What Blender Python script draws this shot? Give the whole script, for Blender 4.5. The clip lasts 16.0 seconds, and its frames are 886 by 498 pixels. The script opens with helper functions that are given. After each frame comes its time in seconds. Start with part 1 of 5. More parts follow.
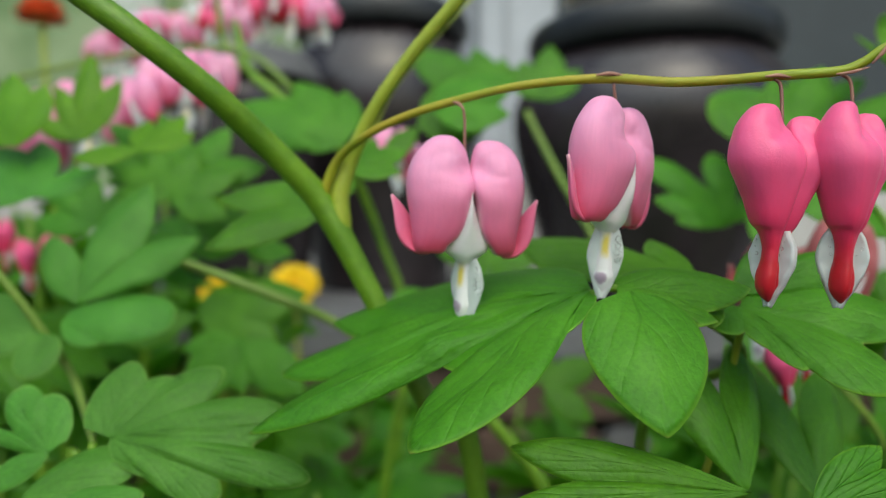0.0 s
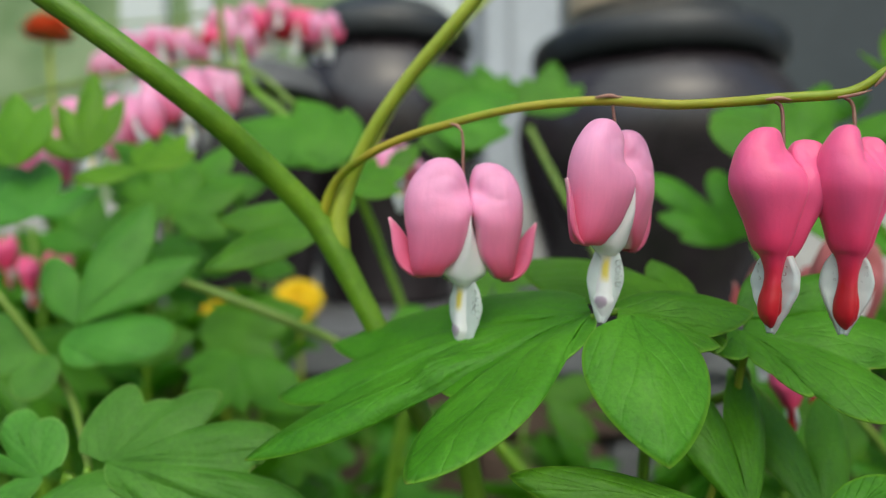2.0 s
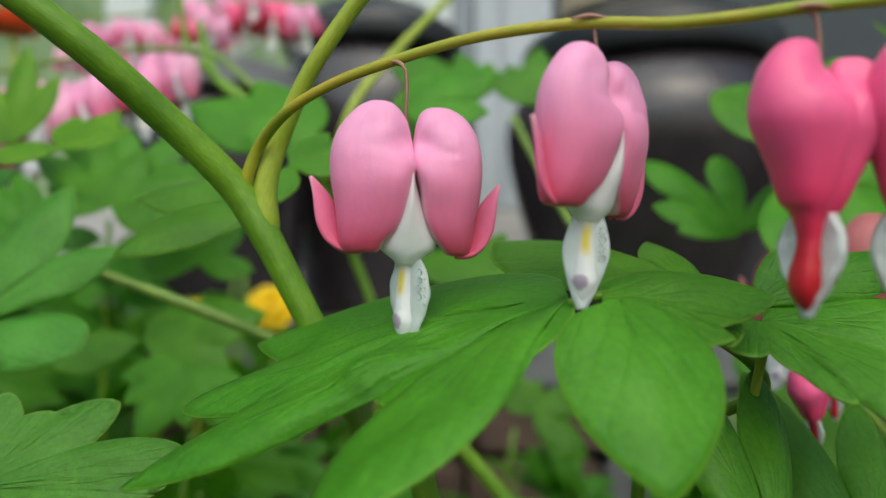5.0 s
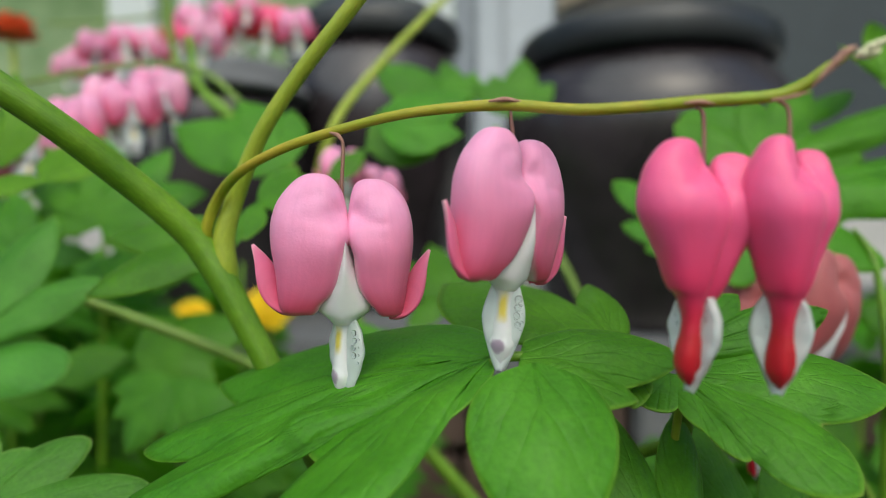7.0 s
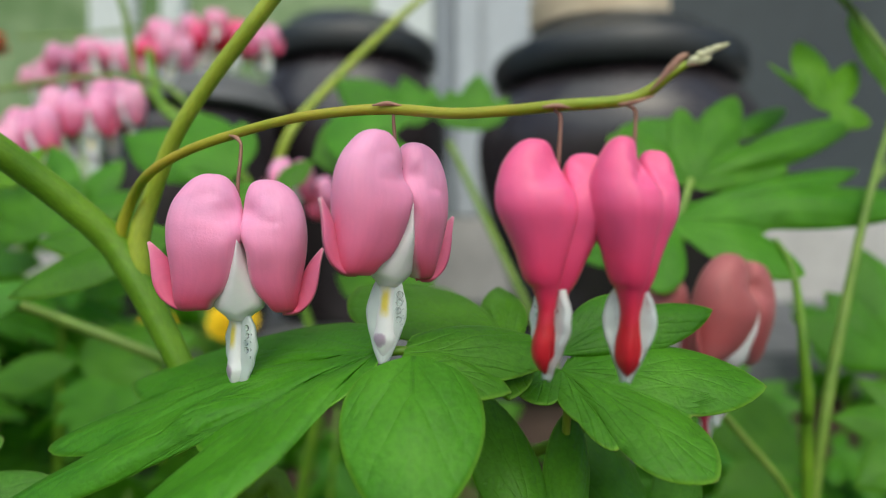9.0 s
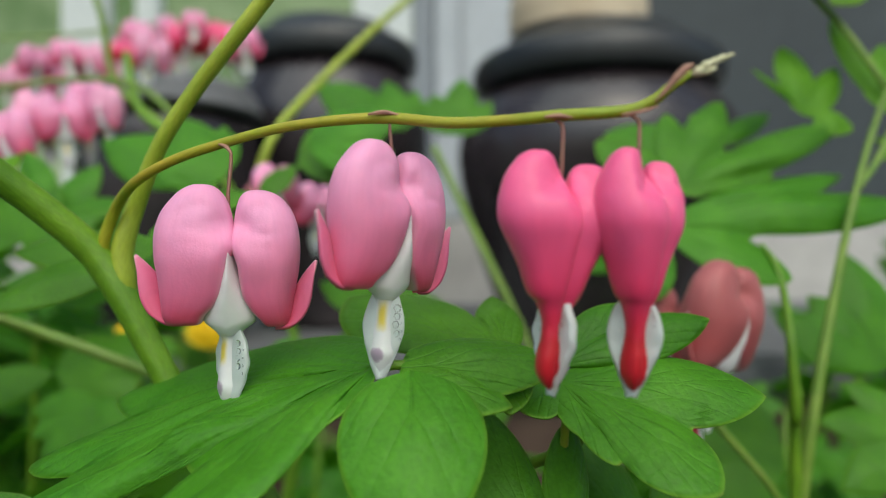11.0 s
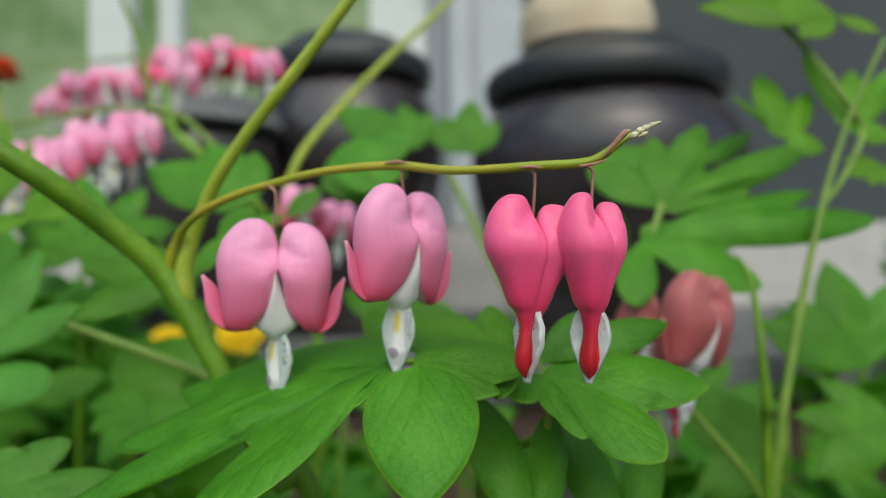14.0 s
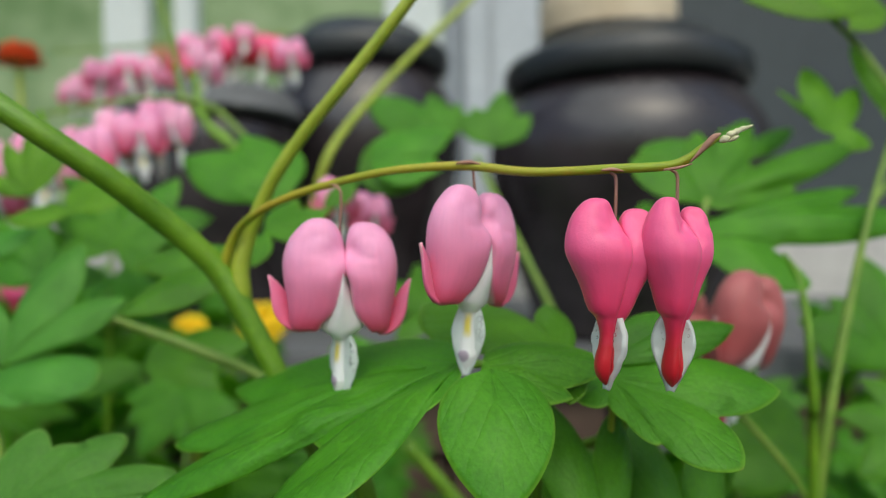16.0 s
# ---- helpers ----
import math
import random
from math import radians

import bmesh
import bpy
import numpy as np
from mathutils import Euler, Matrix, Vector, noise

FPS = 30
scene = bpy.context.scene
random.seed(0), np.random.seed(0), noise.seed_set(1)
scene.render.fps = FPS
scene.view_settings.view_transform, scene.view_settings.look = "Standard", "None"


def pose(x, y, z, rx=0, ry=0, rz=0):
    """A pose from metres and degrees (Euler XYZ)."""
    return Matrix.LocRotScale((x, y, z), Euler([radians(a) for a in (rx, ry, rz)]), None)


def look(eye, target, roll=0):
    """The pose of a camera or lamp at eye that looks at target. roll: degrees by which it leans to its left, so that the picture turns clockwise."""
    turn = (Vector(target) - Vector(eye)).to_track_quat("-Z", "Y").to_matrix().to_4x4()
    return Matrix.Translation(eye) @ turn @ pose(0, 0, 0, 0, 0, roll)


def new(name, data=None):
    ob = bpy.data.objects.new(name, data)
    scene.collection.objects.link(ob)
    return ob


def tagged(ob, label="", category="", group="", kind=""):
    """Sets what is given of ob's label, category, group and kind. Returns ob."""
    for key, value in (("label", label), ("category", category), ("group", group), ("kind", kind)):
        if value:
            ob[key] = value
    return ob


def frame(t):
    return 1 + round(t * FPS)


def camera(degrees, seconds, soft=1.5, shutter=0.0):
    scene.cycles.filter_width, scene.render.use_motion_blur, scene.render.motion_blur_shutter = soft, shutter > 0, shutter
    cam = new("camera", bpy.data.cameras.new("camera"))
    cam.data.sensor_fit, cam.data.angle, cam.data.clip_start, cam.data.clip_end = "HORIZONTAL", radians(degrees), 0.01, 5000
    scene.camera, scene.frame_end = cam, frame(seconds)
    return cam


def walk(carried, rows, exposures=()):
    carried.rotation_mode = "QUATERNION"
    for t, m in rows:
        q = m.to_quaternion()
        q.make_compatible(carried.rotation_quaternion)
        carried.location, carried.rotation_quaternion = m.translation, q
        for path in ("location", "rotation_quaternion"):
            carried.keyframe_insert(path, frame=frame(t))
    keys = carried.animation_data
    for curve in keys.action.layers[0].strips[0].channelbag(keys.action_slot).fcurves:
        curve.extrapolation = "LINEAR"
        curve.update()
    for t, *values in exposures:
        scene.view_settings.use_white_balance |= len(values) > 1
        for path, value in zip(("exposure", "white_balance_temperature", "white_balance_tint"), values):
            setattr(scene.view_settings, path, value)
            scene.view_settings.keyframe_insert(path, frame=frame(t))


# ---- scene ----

cam = camera(68.5, 16.0, soft=1.1)
cam.data.dof.use_dof = True
cam.data.dof.focus_distance, cam.data.dof.aperture_fstop = 0.1005, 10.2
PATH = [
    (0, -0.00000, 0.00000, 0.50000, 0.000, -3.000, 0.000),
    (0.5, 0.00564, 0.00224, 0.50166, -0.589, -3.731, -0.181),
    (1, 0.00577, 0.00103, 0.50112, -0.209, -3.034, -0.179),
    (1.5, 0.00452, -0.00099, 0.50121, 0.478, -2.090, -0.015),
    (2, 0.00127, 0.00139, 0.50197, 0.459, -1.940, -0.094),
    (2.5, 0.00627, 0.01280, 0.50174, 0.382, -1.898, 0.080),
    (3, 0.00994, 0.02117, 0.49832, 0.308, -1.368, 0.415),
    (5.5, 0.00927, 0.02687, 0.49457, -0.185, -0.723, -0.400),
    (6, 0.00931, 0.02707, 0.49595, -0.789, -0.967, -0.379),
    (6.5, 0.01377, 0.02236, 0.50342, -0.794, -2.316, -0.554),
    (7, 0.02098, 0.02002, 0.50646, 0.854, -2.115, -0.400),
    (7.5, 0.02182, 0.01914, 0.50502, 0.388, -2.084, -0.778),
    (8, 0.02430, 0.01793, 0.50610, 0.450, -1.914, -0.454),
    (8.5, 0.03090, 0.01685, 0.50414, 0.131, -0.388, -0.188),
    (9, 0.03618, 0.01606, 0.50353, -0.283, -0.566, -0.079),
    (11.5, 0.03307, 0.01845, 0.50508, -2.317, -0.171, -0.465),
    (12, 0.03341, 0.01622, 0.49935, -1.998, 0.034, -0.829),
    (12.5, 0.03779, 0.00878, 0.50409, -1.617, 0.066, -0.539),
    (13, 0.03547, 0.00377, 0.50640, -1.649, 0.240, -0.639),
    (13.5, 0.03638, -0.00049, 0.50271, -1.220, 0.186, -0.967),
    (14, 0.03534, -0.00680, 0.50774, -0.638, 0.100, -0.928),
    (14.5, 0.03309, -0.00856, 0.50582, -0.618, 0.244, -1.305),
    (15, 0.03256, -0.00594, 0.50790, -0.315, -0.062, -1.209),
    (15.5, 0.02801, 0.00066, 0.50134, -0.227, -0.793, -1.076),
    (16, 0.02377, -0.00491, 0.51058, 0.017, -1.036, -0.472),
]
# seconds, eye, then yaw, pitch and roll in degrees
def eye_pose(x, y, z, yaw, pitch, roll):
    return pose(x, y, z, 90 + pitch, 0, yaw) @ pose(0, 0, 0, 0, 0, roll)


walk(cam, [(t, eye_pose(*p)) for t, *p in PATH], [(0.0, 0.22, 6350, 1), (9.0, 0.19, 6350, 1), (12.0, 0.14, 6350, 1), (14.0, 0.14, 6350, 1), (16.0, 0.17, 6350, 1)])

# ---- world and light: soft overcast daylight in a garden ----
world = bpy.data.worlds.new("sky_world")
scene.world = world
world.use_nodes = True
wn = world.node_tree.nodes
sky = wn.new("ShaderNodeTexSky")
sky.sky_type = "NISHITA"
sky.sun_disc = False
sky.sun_elevation, sky.sun_rotation = radians(52), radians(165)
sky.air_density, sky.dust_density = 1.0, 4.0
world.node_tree.links.new(sky.outputs["Color"], wn["Background"].inputs["Color"])
wn["Background"].inputs["Strength"].default_value = 0.13

sun = new("sun", bpy.data.lights.new("sun", "SUN"))
sun.data.energy, sun.data.angle, sun.data.color = 1.3, radians(80), (1.0, 0.97, 0.92)
sun.matrix_world = look((-0.2, -0.55, 1.6), (0, 0.2, 0.45))

# ---- materials ----
def material(name):
    m = bpy.data.materials.new(name)
    m.use_nodes = True
    return m, m.node_tree.nodes, m.node_tree.links, m.node_tree.nodes["Principled BSDF"]


def noise_ramp(nodes, links, vector, scale, stops, detail=5.0, rough=0.55):
    n = nodes.new("ShaderNodeTexNoise")
    n.inputs["Scale"].default_value, n.inputs["Detail"].default_value = scale, detail
    n.inputs["Roughness"].default_value = rough
    links.new(vector, n.inputs["Vector"])
    r = nodes.new("ShaderNodeValToRGB")
    r.color_ramp.elements[0].position, r.color_ramp.elements[0].color = stops[0][0], (*stops[0][1], 1)
    r.color_ramp.elements[1].position, r.color_ramp.elements[1].color = stops[-1][0], (*stops[-1][1], 1)
    for p, c in stops[1:-1]:
        r.color_ramp.elements.new(p).color = (*c, 1)
    links.new(n.outputs["Fac"], r.inputs["Fac"])
    return n, r


def math_node(nodes, links, op, a, b=None, c=None):
    n = nodes.new("ShaderNodeMath")
    n.operation = op
    for slot, v in enumerate((a, b, c)):
        if v is None:
            continue
        if isinstance(v, (int, float)):
            n.inputs[slot].default_value = v
        else:
            links.new(v, n.inputs[slot])
    return n.outputs[0]


def mixed(nodes, links, fac, a, b, blend="MIX"):
    n = nodes.new("ShaderNodeMix")
    n.data_type, n.blend_type = "RGBA", blend
    for slot, v in ((0, fac), (6, a), (7, b)):
        if isinstance(v, (int, float)):
            n.inputs[slot].default_value = v
        elif isinstance(v, tuple):
            n.inputs[slot].default_value = (*v, 1)
        else:
            links.new(v, n.inputs[slot])
    return n.outputs[2]


def bump(nodes, links, height, strength, distance, shader):
    b = nodes.new("ShaderNodeBump")
    b.inputs["Strength"].default_value, b.inputs["Distance"].default_value = strength, distance
    links.new(height, b.inputs["Height"])
    links.new(b.outputs["Normal"], shader.inputs["Normal"])
    return b


def smooth(nodes, links, value, lo, hi):
    n = nodes.new("ShaderNodeMapRange")
    n.interpolation_type = "SMOOTHSTEP"
    n.inputs["From Min"].default_value, n.inputs["From Max"].default_value = lo, hi
    links.new(value, n.inputs["Value"])
    return n.outputs["Result"]


def leaf_material(name, dark, light, through_col, rough=0.42):
    """A leaf blade: UV.x runs along a lobe, UV.y across it (0.5 is the midrib)."""
    m, nodes, links, p = material(name)
    obj = nodes.new("ShaderNodeTexCoord").outputs["Object"]
    uv_map = nodes.new("ShaderNodeUVMap")
    uv_map.uv_map = "UVMap"
    uv = uv_map.outputs["UV"]
    sep = nodes.new("ShaderNodeSeparateXYZ")
    links.new(uv, sep.inputs[0])
    info = nodes.new("ShaderNodeObjectInfo")
    n1, base = noise_ramp(nodes, links, obj, 90, [(0.3, dark), (0.7, light)])
    n2, fine = noise_ramp(nodes, links, obj, 1100, [(0.35, (0.76, 0.78, 0.78)), (0.65, (1.14, 1.12, 1.12))])
    col = mixed(nodes, links, 0.8, base.outputs[0], fine.outputs[0], "MULTIPLY")
    # side veins: slanted lines that leave the midrib towards the tip, broken and uneven
    off = math_node(nodes, links, "ABSOLUTE", math_node(nodes, links, "SUBTRACT", sep.outputs[1], 0.5))
    nw, _ = noise_ramp(nodes, links, obj, 160, [(0, (0, 0, 0)), (1, (1, 1, 1))], detail=3)
    wob = math_node(nodes, links, "MULTIPLY_ADD", nw.outputs["Fac"], 0.16, -0.08)
    slant = math_node(nodes, links, "ADD", math_node(nodes, links, "MULTIPLY_ADD", off, -1.5, sep.outputs[0]), wob)
    tooth = math_node(nodes, links, "PINGPONG", math_node(nodes, links, "MULTIPLY", slant, 3.4), 0.5)
    side = smooth(nodes, links, tooth, 0.1, 0.0)
    mid = smooth(nodes, links, off, 0.02, 0.002)
    ng, gap = noise_ramp(nodes, links, obj, 300, [(0.42, (0, 0, 0)), (0.58, (1, 1, 1))], detail=2)
    vein = math_node(nodes, links, "MULTIPLY", math_node(nodes, links, "MAXIMUM", math_node(nodes, links, "MULTIPLY", side, 0.8), mid), math_node(nodes, links, "MULTIPLY_ADD", gap.outputs[0], 0.75, 0.25))
    nf, _ = noise_ramp(nodes, links, obj, 1500, [(0, (0, 0, 0)), (1, (1, 1, 1))], detail=2)
    col = mixed(nodes, links, math_node(nodes, links, "MULTIPLY", vein, 0.08), col, tuple(v * 0.4 for v in dark))
    rim_uv = nodes.new("ShaderNodeUVMap")
    rim_uv.uv_map = "Rim"
    rim_sep = nodes.new("ShaderNodeSeparateXYZ")
    links.new(rim_uv.outputs["UV"], rim_sep.inputs[0])
    edge_mm = math_node(nodes, links, "MULTIPLY_ADD", nf.outputs["Fac"], 0.25, rim_sep.outputs[0])
    rimfac = smooth(nodes, links, edge_mm, 0.95, 0.2)
    col = mixed(nodes, links, math_node(nodes, links, "MULTIPLY", rimfac, 0.75), col, (light[0] * 2.2, light[1] * 1.5, light[2] * 2.5))
    tipfac = math_node(nodes, links, "MULTIPLY", smooth(nodes, links, rim_sep.outputs[1], 0.982, 0.997), math_node(nodes, links, "MULTIPLY", smooth(nodes, links, edge_mm, 0.8, 0.3), smooth(nodes, links, off, 0.1, 0.03)))
    col = mixed(nodes, links, math_node(nodes, links, "MULTIPLY", tipfac, 0.3), col, (0.34, 0.16, 0.09))
    tint = nodes.new("ShaderNodeHueSaturation")
    links.new(col, tint.inputs["Color"])
    links.new(math_node(nodes, links, "MULTIPLY_ADD", info.outputs["Random"], 0.014, 0.493), tint.inputs["Hue"])
    links.new(math_node(nodes, links, "MULTIPLY_ADD", info.outputs["Random"], 0.22, 0.9), tint.inputs["Value"])
    links.new(tint.outputs[0], p.inputs["Base Color"])
    p.inputs["Roughness"].default_value = rough
    p.inputs["Specular IOR Level"].default_value = 0.27
    # quilted surface: a net of fine sunken veins, drawn out along the lobe
    net = nodes.new("ShaderNodeTexVoronoi")
    net.feature = "DISTANCE_TO_EDGE"
    net.inputs["Scale"].default_value = 520
    links.new(obj, net.inputs["Vector"])
    quilt = smooth(nodes, links, net.outputs["Distance"], 0.0, 0.22)
    pillow = math_node(nodes, links, "MULTIPLY", smooth(nodes, links, tooth, 0.0, 0.3), 0.1)
    height = math_node(nodes, links, "MULTIPLY_ADD", vein, -0.2, math_node(nodes, links, "ADD", pillow, math_node(nodes, links, "MULTIPLY_ADD", quilt, 0.07, math_node(nodes, links, "MULTIPLY", n2.outputs["Fac"], 0.3))))
    b = bump(nodes, links, height, 0.8, 0.0006, p)
    back = nodes.new("ShaderNodeBsdfTranslucent")
    back.inputs["Color"].default_value = (*through_col, 1)
    links.new(b.outputs["Normal"], back.inputs["Normal"])
    mix = nodes.new("ShaderNodeMixShader")
    mix.inputs[0].default_value = 0.3
    links.new(p.outputs[0], mix.inputs[1])
    links.new(back.outputs[0], mix.inputs[2])
    links.new(mix.outputs[0], nodes["Material Output"].inputs["Surface"])
    return m


def stem_material(name, a, b, scale=120, rough=0.45):
    """Fleshy stem with fine lengthwise streaks; UV.x runs along it, UV.y round it."""
    m, nodes, links, p = material(name)
    uv = nodes.new("ShaderNodeUVMap").outputs["UV"]
    mp = nodes.new("ShaderNodeMapping")
    mp.inputs["Scale"].default_value = (14, 34, 1)
    links.new(uv, mp.inputs["Vector"])
    obj = nodes.new("ShaderNodeTexCoord").outputs["Object"]
    n1, base = noise_ramp(nodes, links, obj, scale, [(0.35, a), (0.65, b)])
    n2, streak = noise_ramp(nodes, links, mp.outputs[0], 1.0, [(0.3, (0.76, 0.78, 0.76)), (0.7, (1.14, 1.14, 1.14))])
    links.new(mixed(nodes, links, 0.8, base.outputs[0], streak.outputs[0], "MULTIPLY"), p.inputs["Base Color"])
    p.inputs["Roughness"].default_value = rough
    p.inputs["Subsurface Weight"].default_value = 0.12
    p.inputs["Subsurface Radius"].default_value = (0.3, 0.6, 0.1)
    p.inputs["Subsurface Scale"].default_value = 0.002
    bump(nodes, links, n2.outputs["Fac"], 0.25, 0.0004, p)
    return m


def petal_material(name, upper, lower, rim, rough=0.5, margin=0.75, stops=(0.24, 0.78, 0.95)):
    """Waxy petal: UV.x runs from the shoulder (0) to the tip (1), UV.y from the seam (0) round the pouch."""
    m, nodes, links, p = material(name)
    uv = nodes.new("ShaderNodeUVMap").outputs["UV"]
    sep = nodes.new("ShaderNodeSeparateXYZ")
    links.new(uv, sep.inputs[0])
    obj = nodes.new("ShaderNodeTexCoord").outputs["Object"]
    n1, blotch = noise_ramp(nodes, links, obj, 240, [(0.3, (0.93, 0.90, 0.92)), (0.7, (1.05, 1.06, 1.05))])
    mp = nodes.new("ShaderNodeMapping")
    mp.inputs["Scale"].default_value = (3, 40, 1)
    links.new(uv, mp.inputs["Vector"])
    n2, vein = noise_ramp(nodes, links, mp.outputs[0], 1.0, [(0.3, (0.9, 0.86, 0.88)), (0.7, (1.06, 1.05, 1.05))], detail=3)
    ramp = nodes.new("ShaderNodeValToRGB")
    e = ramp.color_ramp.elements
    e[0].position, e[0].color = stops[0], (*upper, 1)
    e[1].position, e[1].color = stops[1], (*lower, 1)
    e.new(stops[2]).color = (*rim, 1)
    links.new(math_node(nodes, links, "MULTIPLY_ADD", n1.outputs["Fac"], 0.14, math_node(nodes, links, "SUBTRACT", sep.outputs[0], 0.07)), ramp.inputs["Fac"])
    col = mixed(nodes, links, 0.75, ramp.outputs[0], blotch.outputs[0], "MULTIPLY")
    col = mixed(nodes, links, 0.35, col, vein.outputs[0], "MULTIPLY")
    # pale margin along the lower seam
    edge = math_node(nodes, links, "MULTIPLY_ADD", n1.outputs["Fac"], 0.05, sep.outputs[1])
    pale = math_node(nodes, links, "MULTIPLY", smooth(nodes, links, edge, 0.2, 0.05), smooth(nodes, links, sep.outputs[0], 0.36, 0.8))
    col = mixed(nodes, links, math_node(nodes, links, "MULTIPLY", pale, margin), col, (0.80, 0.60, 0.64))
    col = mixed(nodes, links, math_node(nodes, links, "MULTIPLY", smooth(nodes, links, sep.outputs[1], 0.55, 0.98), 0.75), col, (0.84, 0.66, 0.62))
    links.new(col, p.inputs["Base Color"])
    p.inputs["Roughness"].default_value = rough
    p.inputs["Specular IOR Level"].default_value = 0.38
    p.inputs["Sheen Weight"].default_value = 0.06
    p.inputs["Sheen Roughness"].default_value = 0.5
    p.inputs["Subsurface Weight"].default_value = 0.12
    p.inputs["Subsurface Radius"].default_value = (1.0, 0.35, 0.45)
    p.inputs["Subsurface Scale"].default_value = 0.0025
    n3, _ = noise_ramp(nodes, links, obj, 2600, [(0, (0, 0, 0)), (1, (1, 1, 1))])
    h = math_node(nodes, links, "MULTIPLY_ADD", n2.outputs["Fac"], 0.12, math_node(nodes, links, "MULTIPLY", n3.outputs["Fac"], 0.35))
    b = bump(nodes, links, h, 0.3, 0.0005, p)
    # thin petals let light through into the pouch and out again
    glow = nodes.new("ShaderNodeBsdfTranslucent")
    links.new(col, glow.inputs["Color"])
    links.new(b.outputs["Normal"], glow.inputs["Normal"])
    mix = nodes.new("ShaderNodeMixShader")
    mix.inputs[0].default_value = 0.05
    links.new(p.outputs[0], mix.inputs[1])
    links.new(glow.outputs[0], mix.inputs[2])
    links.new(mix.outputs[0], nodes["Material Output"].inputs["Surface"])
    return m


def inner_petal_material(name, marks):
    """White inner petals; with marks: a yellow stripe and a purple spot on the face."""
    m, nodes, links, p = material(name)
    uv = nodes.new("ShaderNodeUVMap").outputs["UV"]
    sep = nodes.new("ShaderNodeSeparateXYZ")
    links.new(uv, sep.inputs[0])
    obj = nodes.new("ShaderNodeTexCoord").outputs["Object"]
    n1, base = noise_ramp(nodes, links, obj, 260, [(0.3, (0.87, 0.89, 0.87)), (0.7, (0.95, 0.95, 0.94))] if marks else [(0.3, (0.76, 0.83, 0.81)), (0.7, (0.88, 0.92, 0.90))])
    col = base.outputs[0]
    if marks:
        n2, _ = noise_ramp(nodes, links, obj, 700, [(0, (0, 0, 0)), (1, (1, 1, 1))])
        jit = math_node(nodes, links, "MULTIPLY_ADD", n2.outputs["Fac"], 0.06, -0.03)
        x = math_node(nodes, links, "ADD", sep.outputs[1], jit)
        s = math_node(nodes, links, "ADD", sep.outputs[0], jit)
        dx = math_node(nodes, links, "ABSOLUTE", math_node(nodes, links, "SUBTRACT", x, 0.735))
        ds = math_node(nodes, links, "ABSOLUTE", math_node(nodes, links, "SUBTRACT", s, 0.66))
        stripe = math_node(nodes, links, "MULTIPLY", smooth(nodes, links, dx, 0.12, 0.02), smooth(nodes, links, ds, 0.11, 0.03))
        col = mixed(nodes, links, stripe, col, (0.84, 0.68, 0.07))
        dx2 = math_node(nodes, links, "DIVIDE", math_node(nodes, links, "SUBTRACT", x, 0.70), 0.12)
        ds2 = math_node(nodes, links, "DIVIDE", math_node(nodes, links, "SUBTRACT", s, 0.872), 0.045)
        round2 = math_node(nodes, links, "ADD", math_node(nodes, links, "MULTIPLY", dx2, dx2), math_node(nodes, links, "MULTIPLY", ds2, ds2))
        spot = smooth(nodes, links, round2, 1.0, 0.35)
        col = mixed(nodes, links, math_node(nodes, links, "MULTIPLY", spot, 0.85), col, (0.36, 0.24, 0.36))
    links.new(col, p.inputs["Base Color"])
    p.inputs["Roughness"].default_value = 0.35
    p.inputs["Subsurface Weight"].default_value = 0.3 if marks else 0.0
    p.inputs["Subsurface Radius"].default_value = (0.8, 0.9, 0.8)
    p.inputs["Subsurface Scale"].default_value = 0.002
    n3, _ = noise_ramp(nodes, links, obj, 1200, [(0, (0, 0, 0)), (1, (1, 1, 1))])
    bump(nodes, links, n3.outputs["Fac"], 0.15, 0.0003, p)
    back = nodes.new("ShaderNodeBsdfTranslucent")
    back.inputs["Color"].default_value = (0.88, 0.95, 0.92, 1)
    mix = nodes.new("ShaderNodeMixShader")
    mix.inputs[0].default_value = 0.2 if marks else 0.45
    links.new(p.outputs[0], mix.inputs[1])
    links.new(back.outputs[0], mix.inputs[2])
    links.new(mix.outputs[0], nodes["Material Output"].inputs["Surface"])
    return m


def plain_material(name, a, b, scale, rough, metal=0.0, spec=0.5, bump_d=0.0005, bump_s=0.3, spots=None):
    m, nodes, links, p = material(name)
    obj = nodes.new("ShaderNodeTexCoord").outputs["Object"]
    n1, base = noise_ramp(nodes, links, obj, scale, [(0.3, a), (0.7, b)])
    n2, fine = noise_ramp(nodes, links, obj, scale * 9, [(0.3, (0.85, 0.85, 0.85)), (0.7, (1.1, 1.1, 1.1))])
    col = mixed(nodes, links, 0.7, base.outputs[0], fine.outputs[0], "MULTIPLY")
    links.new(col, p.inputs["Base Color"])
    p.inputs["Roughness"].default_value, p.inputs["Metallic"].default_value = rough, metal
    p.inputs["Specular IOR Level"].default_value = spec
    bump(nodes, links, n2.outputs["Fac"], bump_s, bump_d, p)
    return m


def glass_material(name, tint=(1, 1, 1), rough=0.0, ior=1.4):
    m, nodes, links, p = material(name)
    p.inputs["Base Color"].default_value = (*tint, 1)
    p.inputs["Transmission Weight"].default_value = 1.0
    p.inputs["Roughness"].default_value, p.inputs["IOR"].default_value = rough, ior
    return m


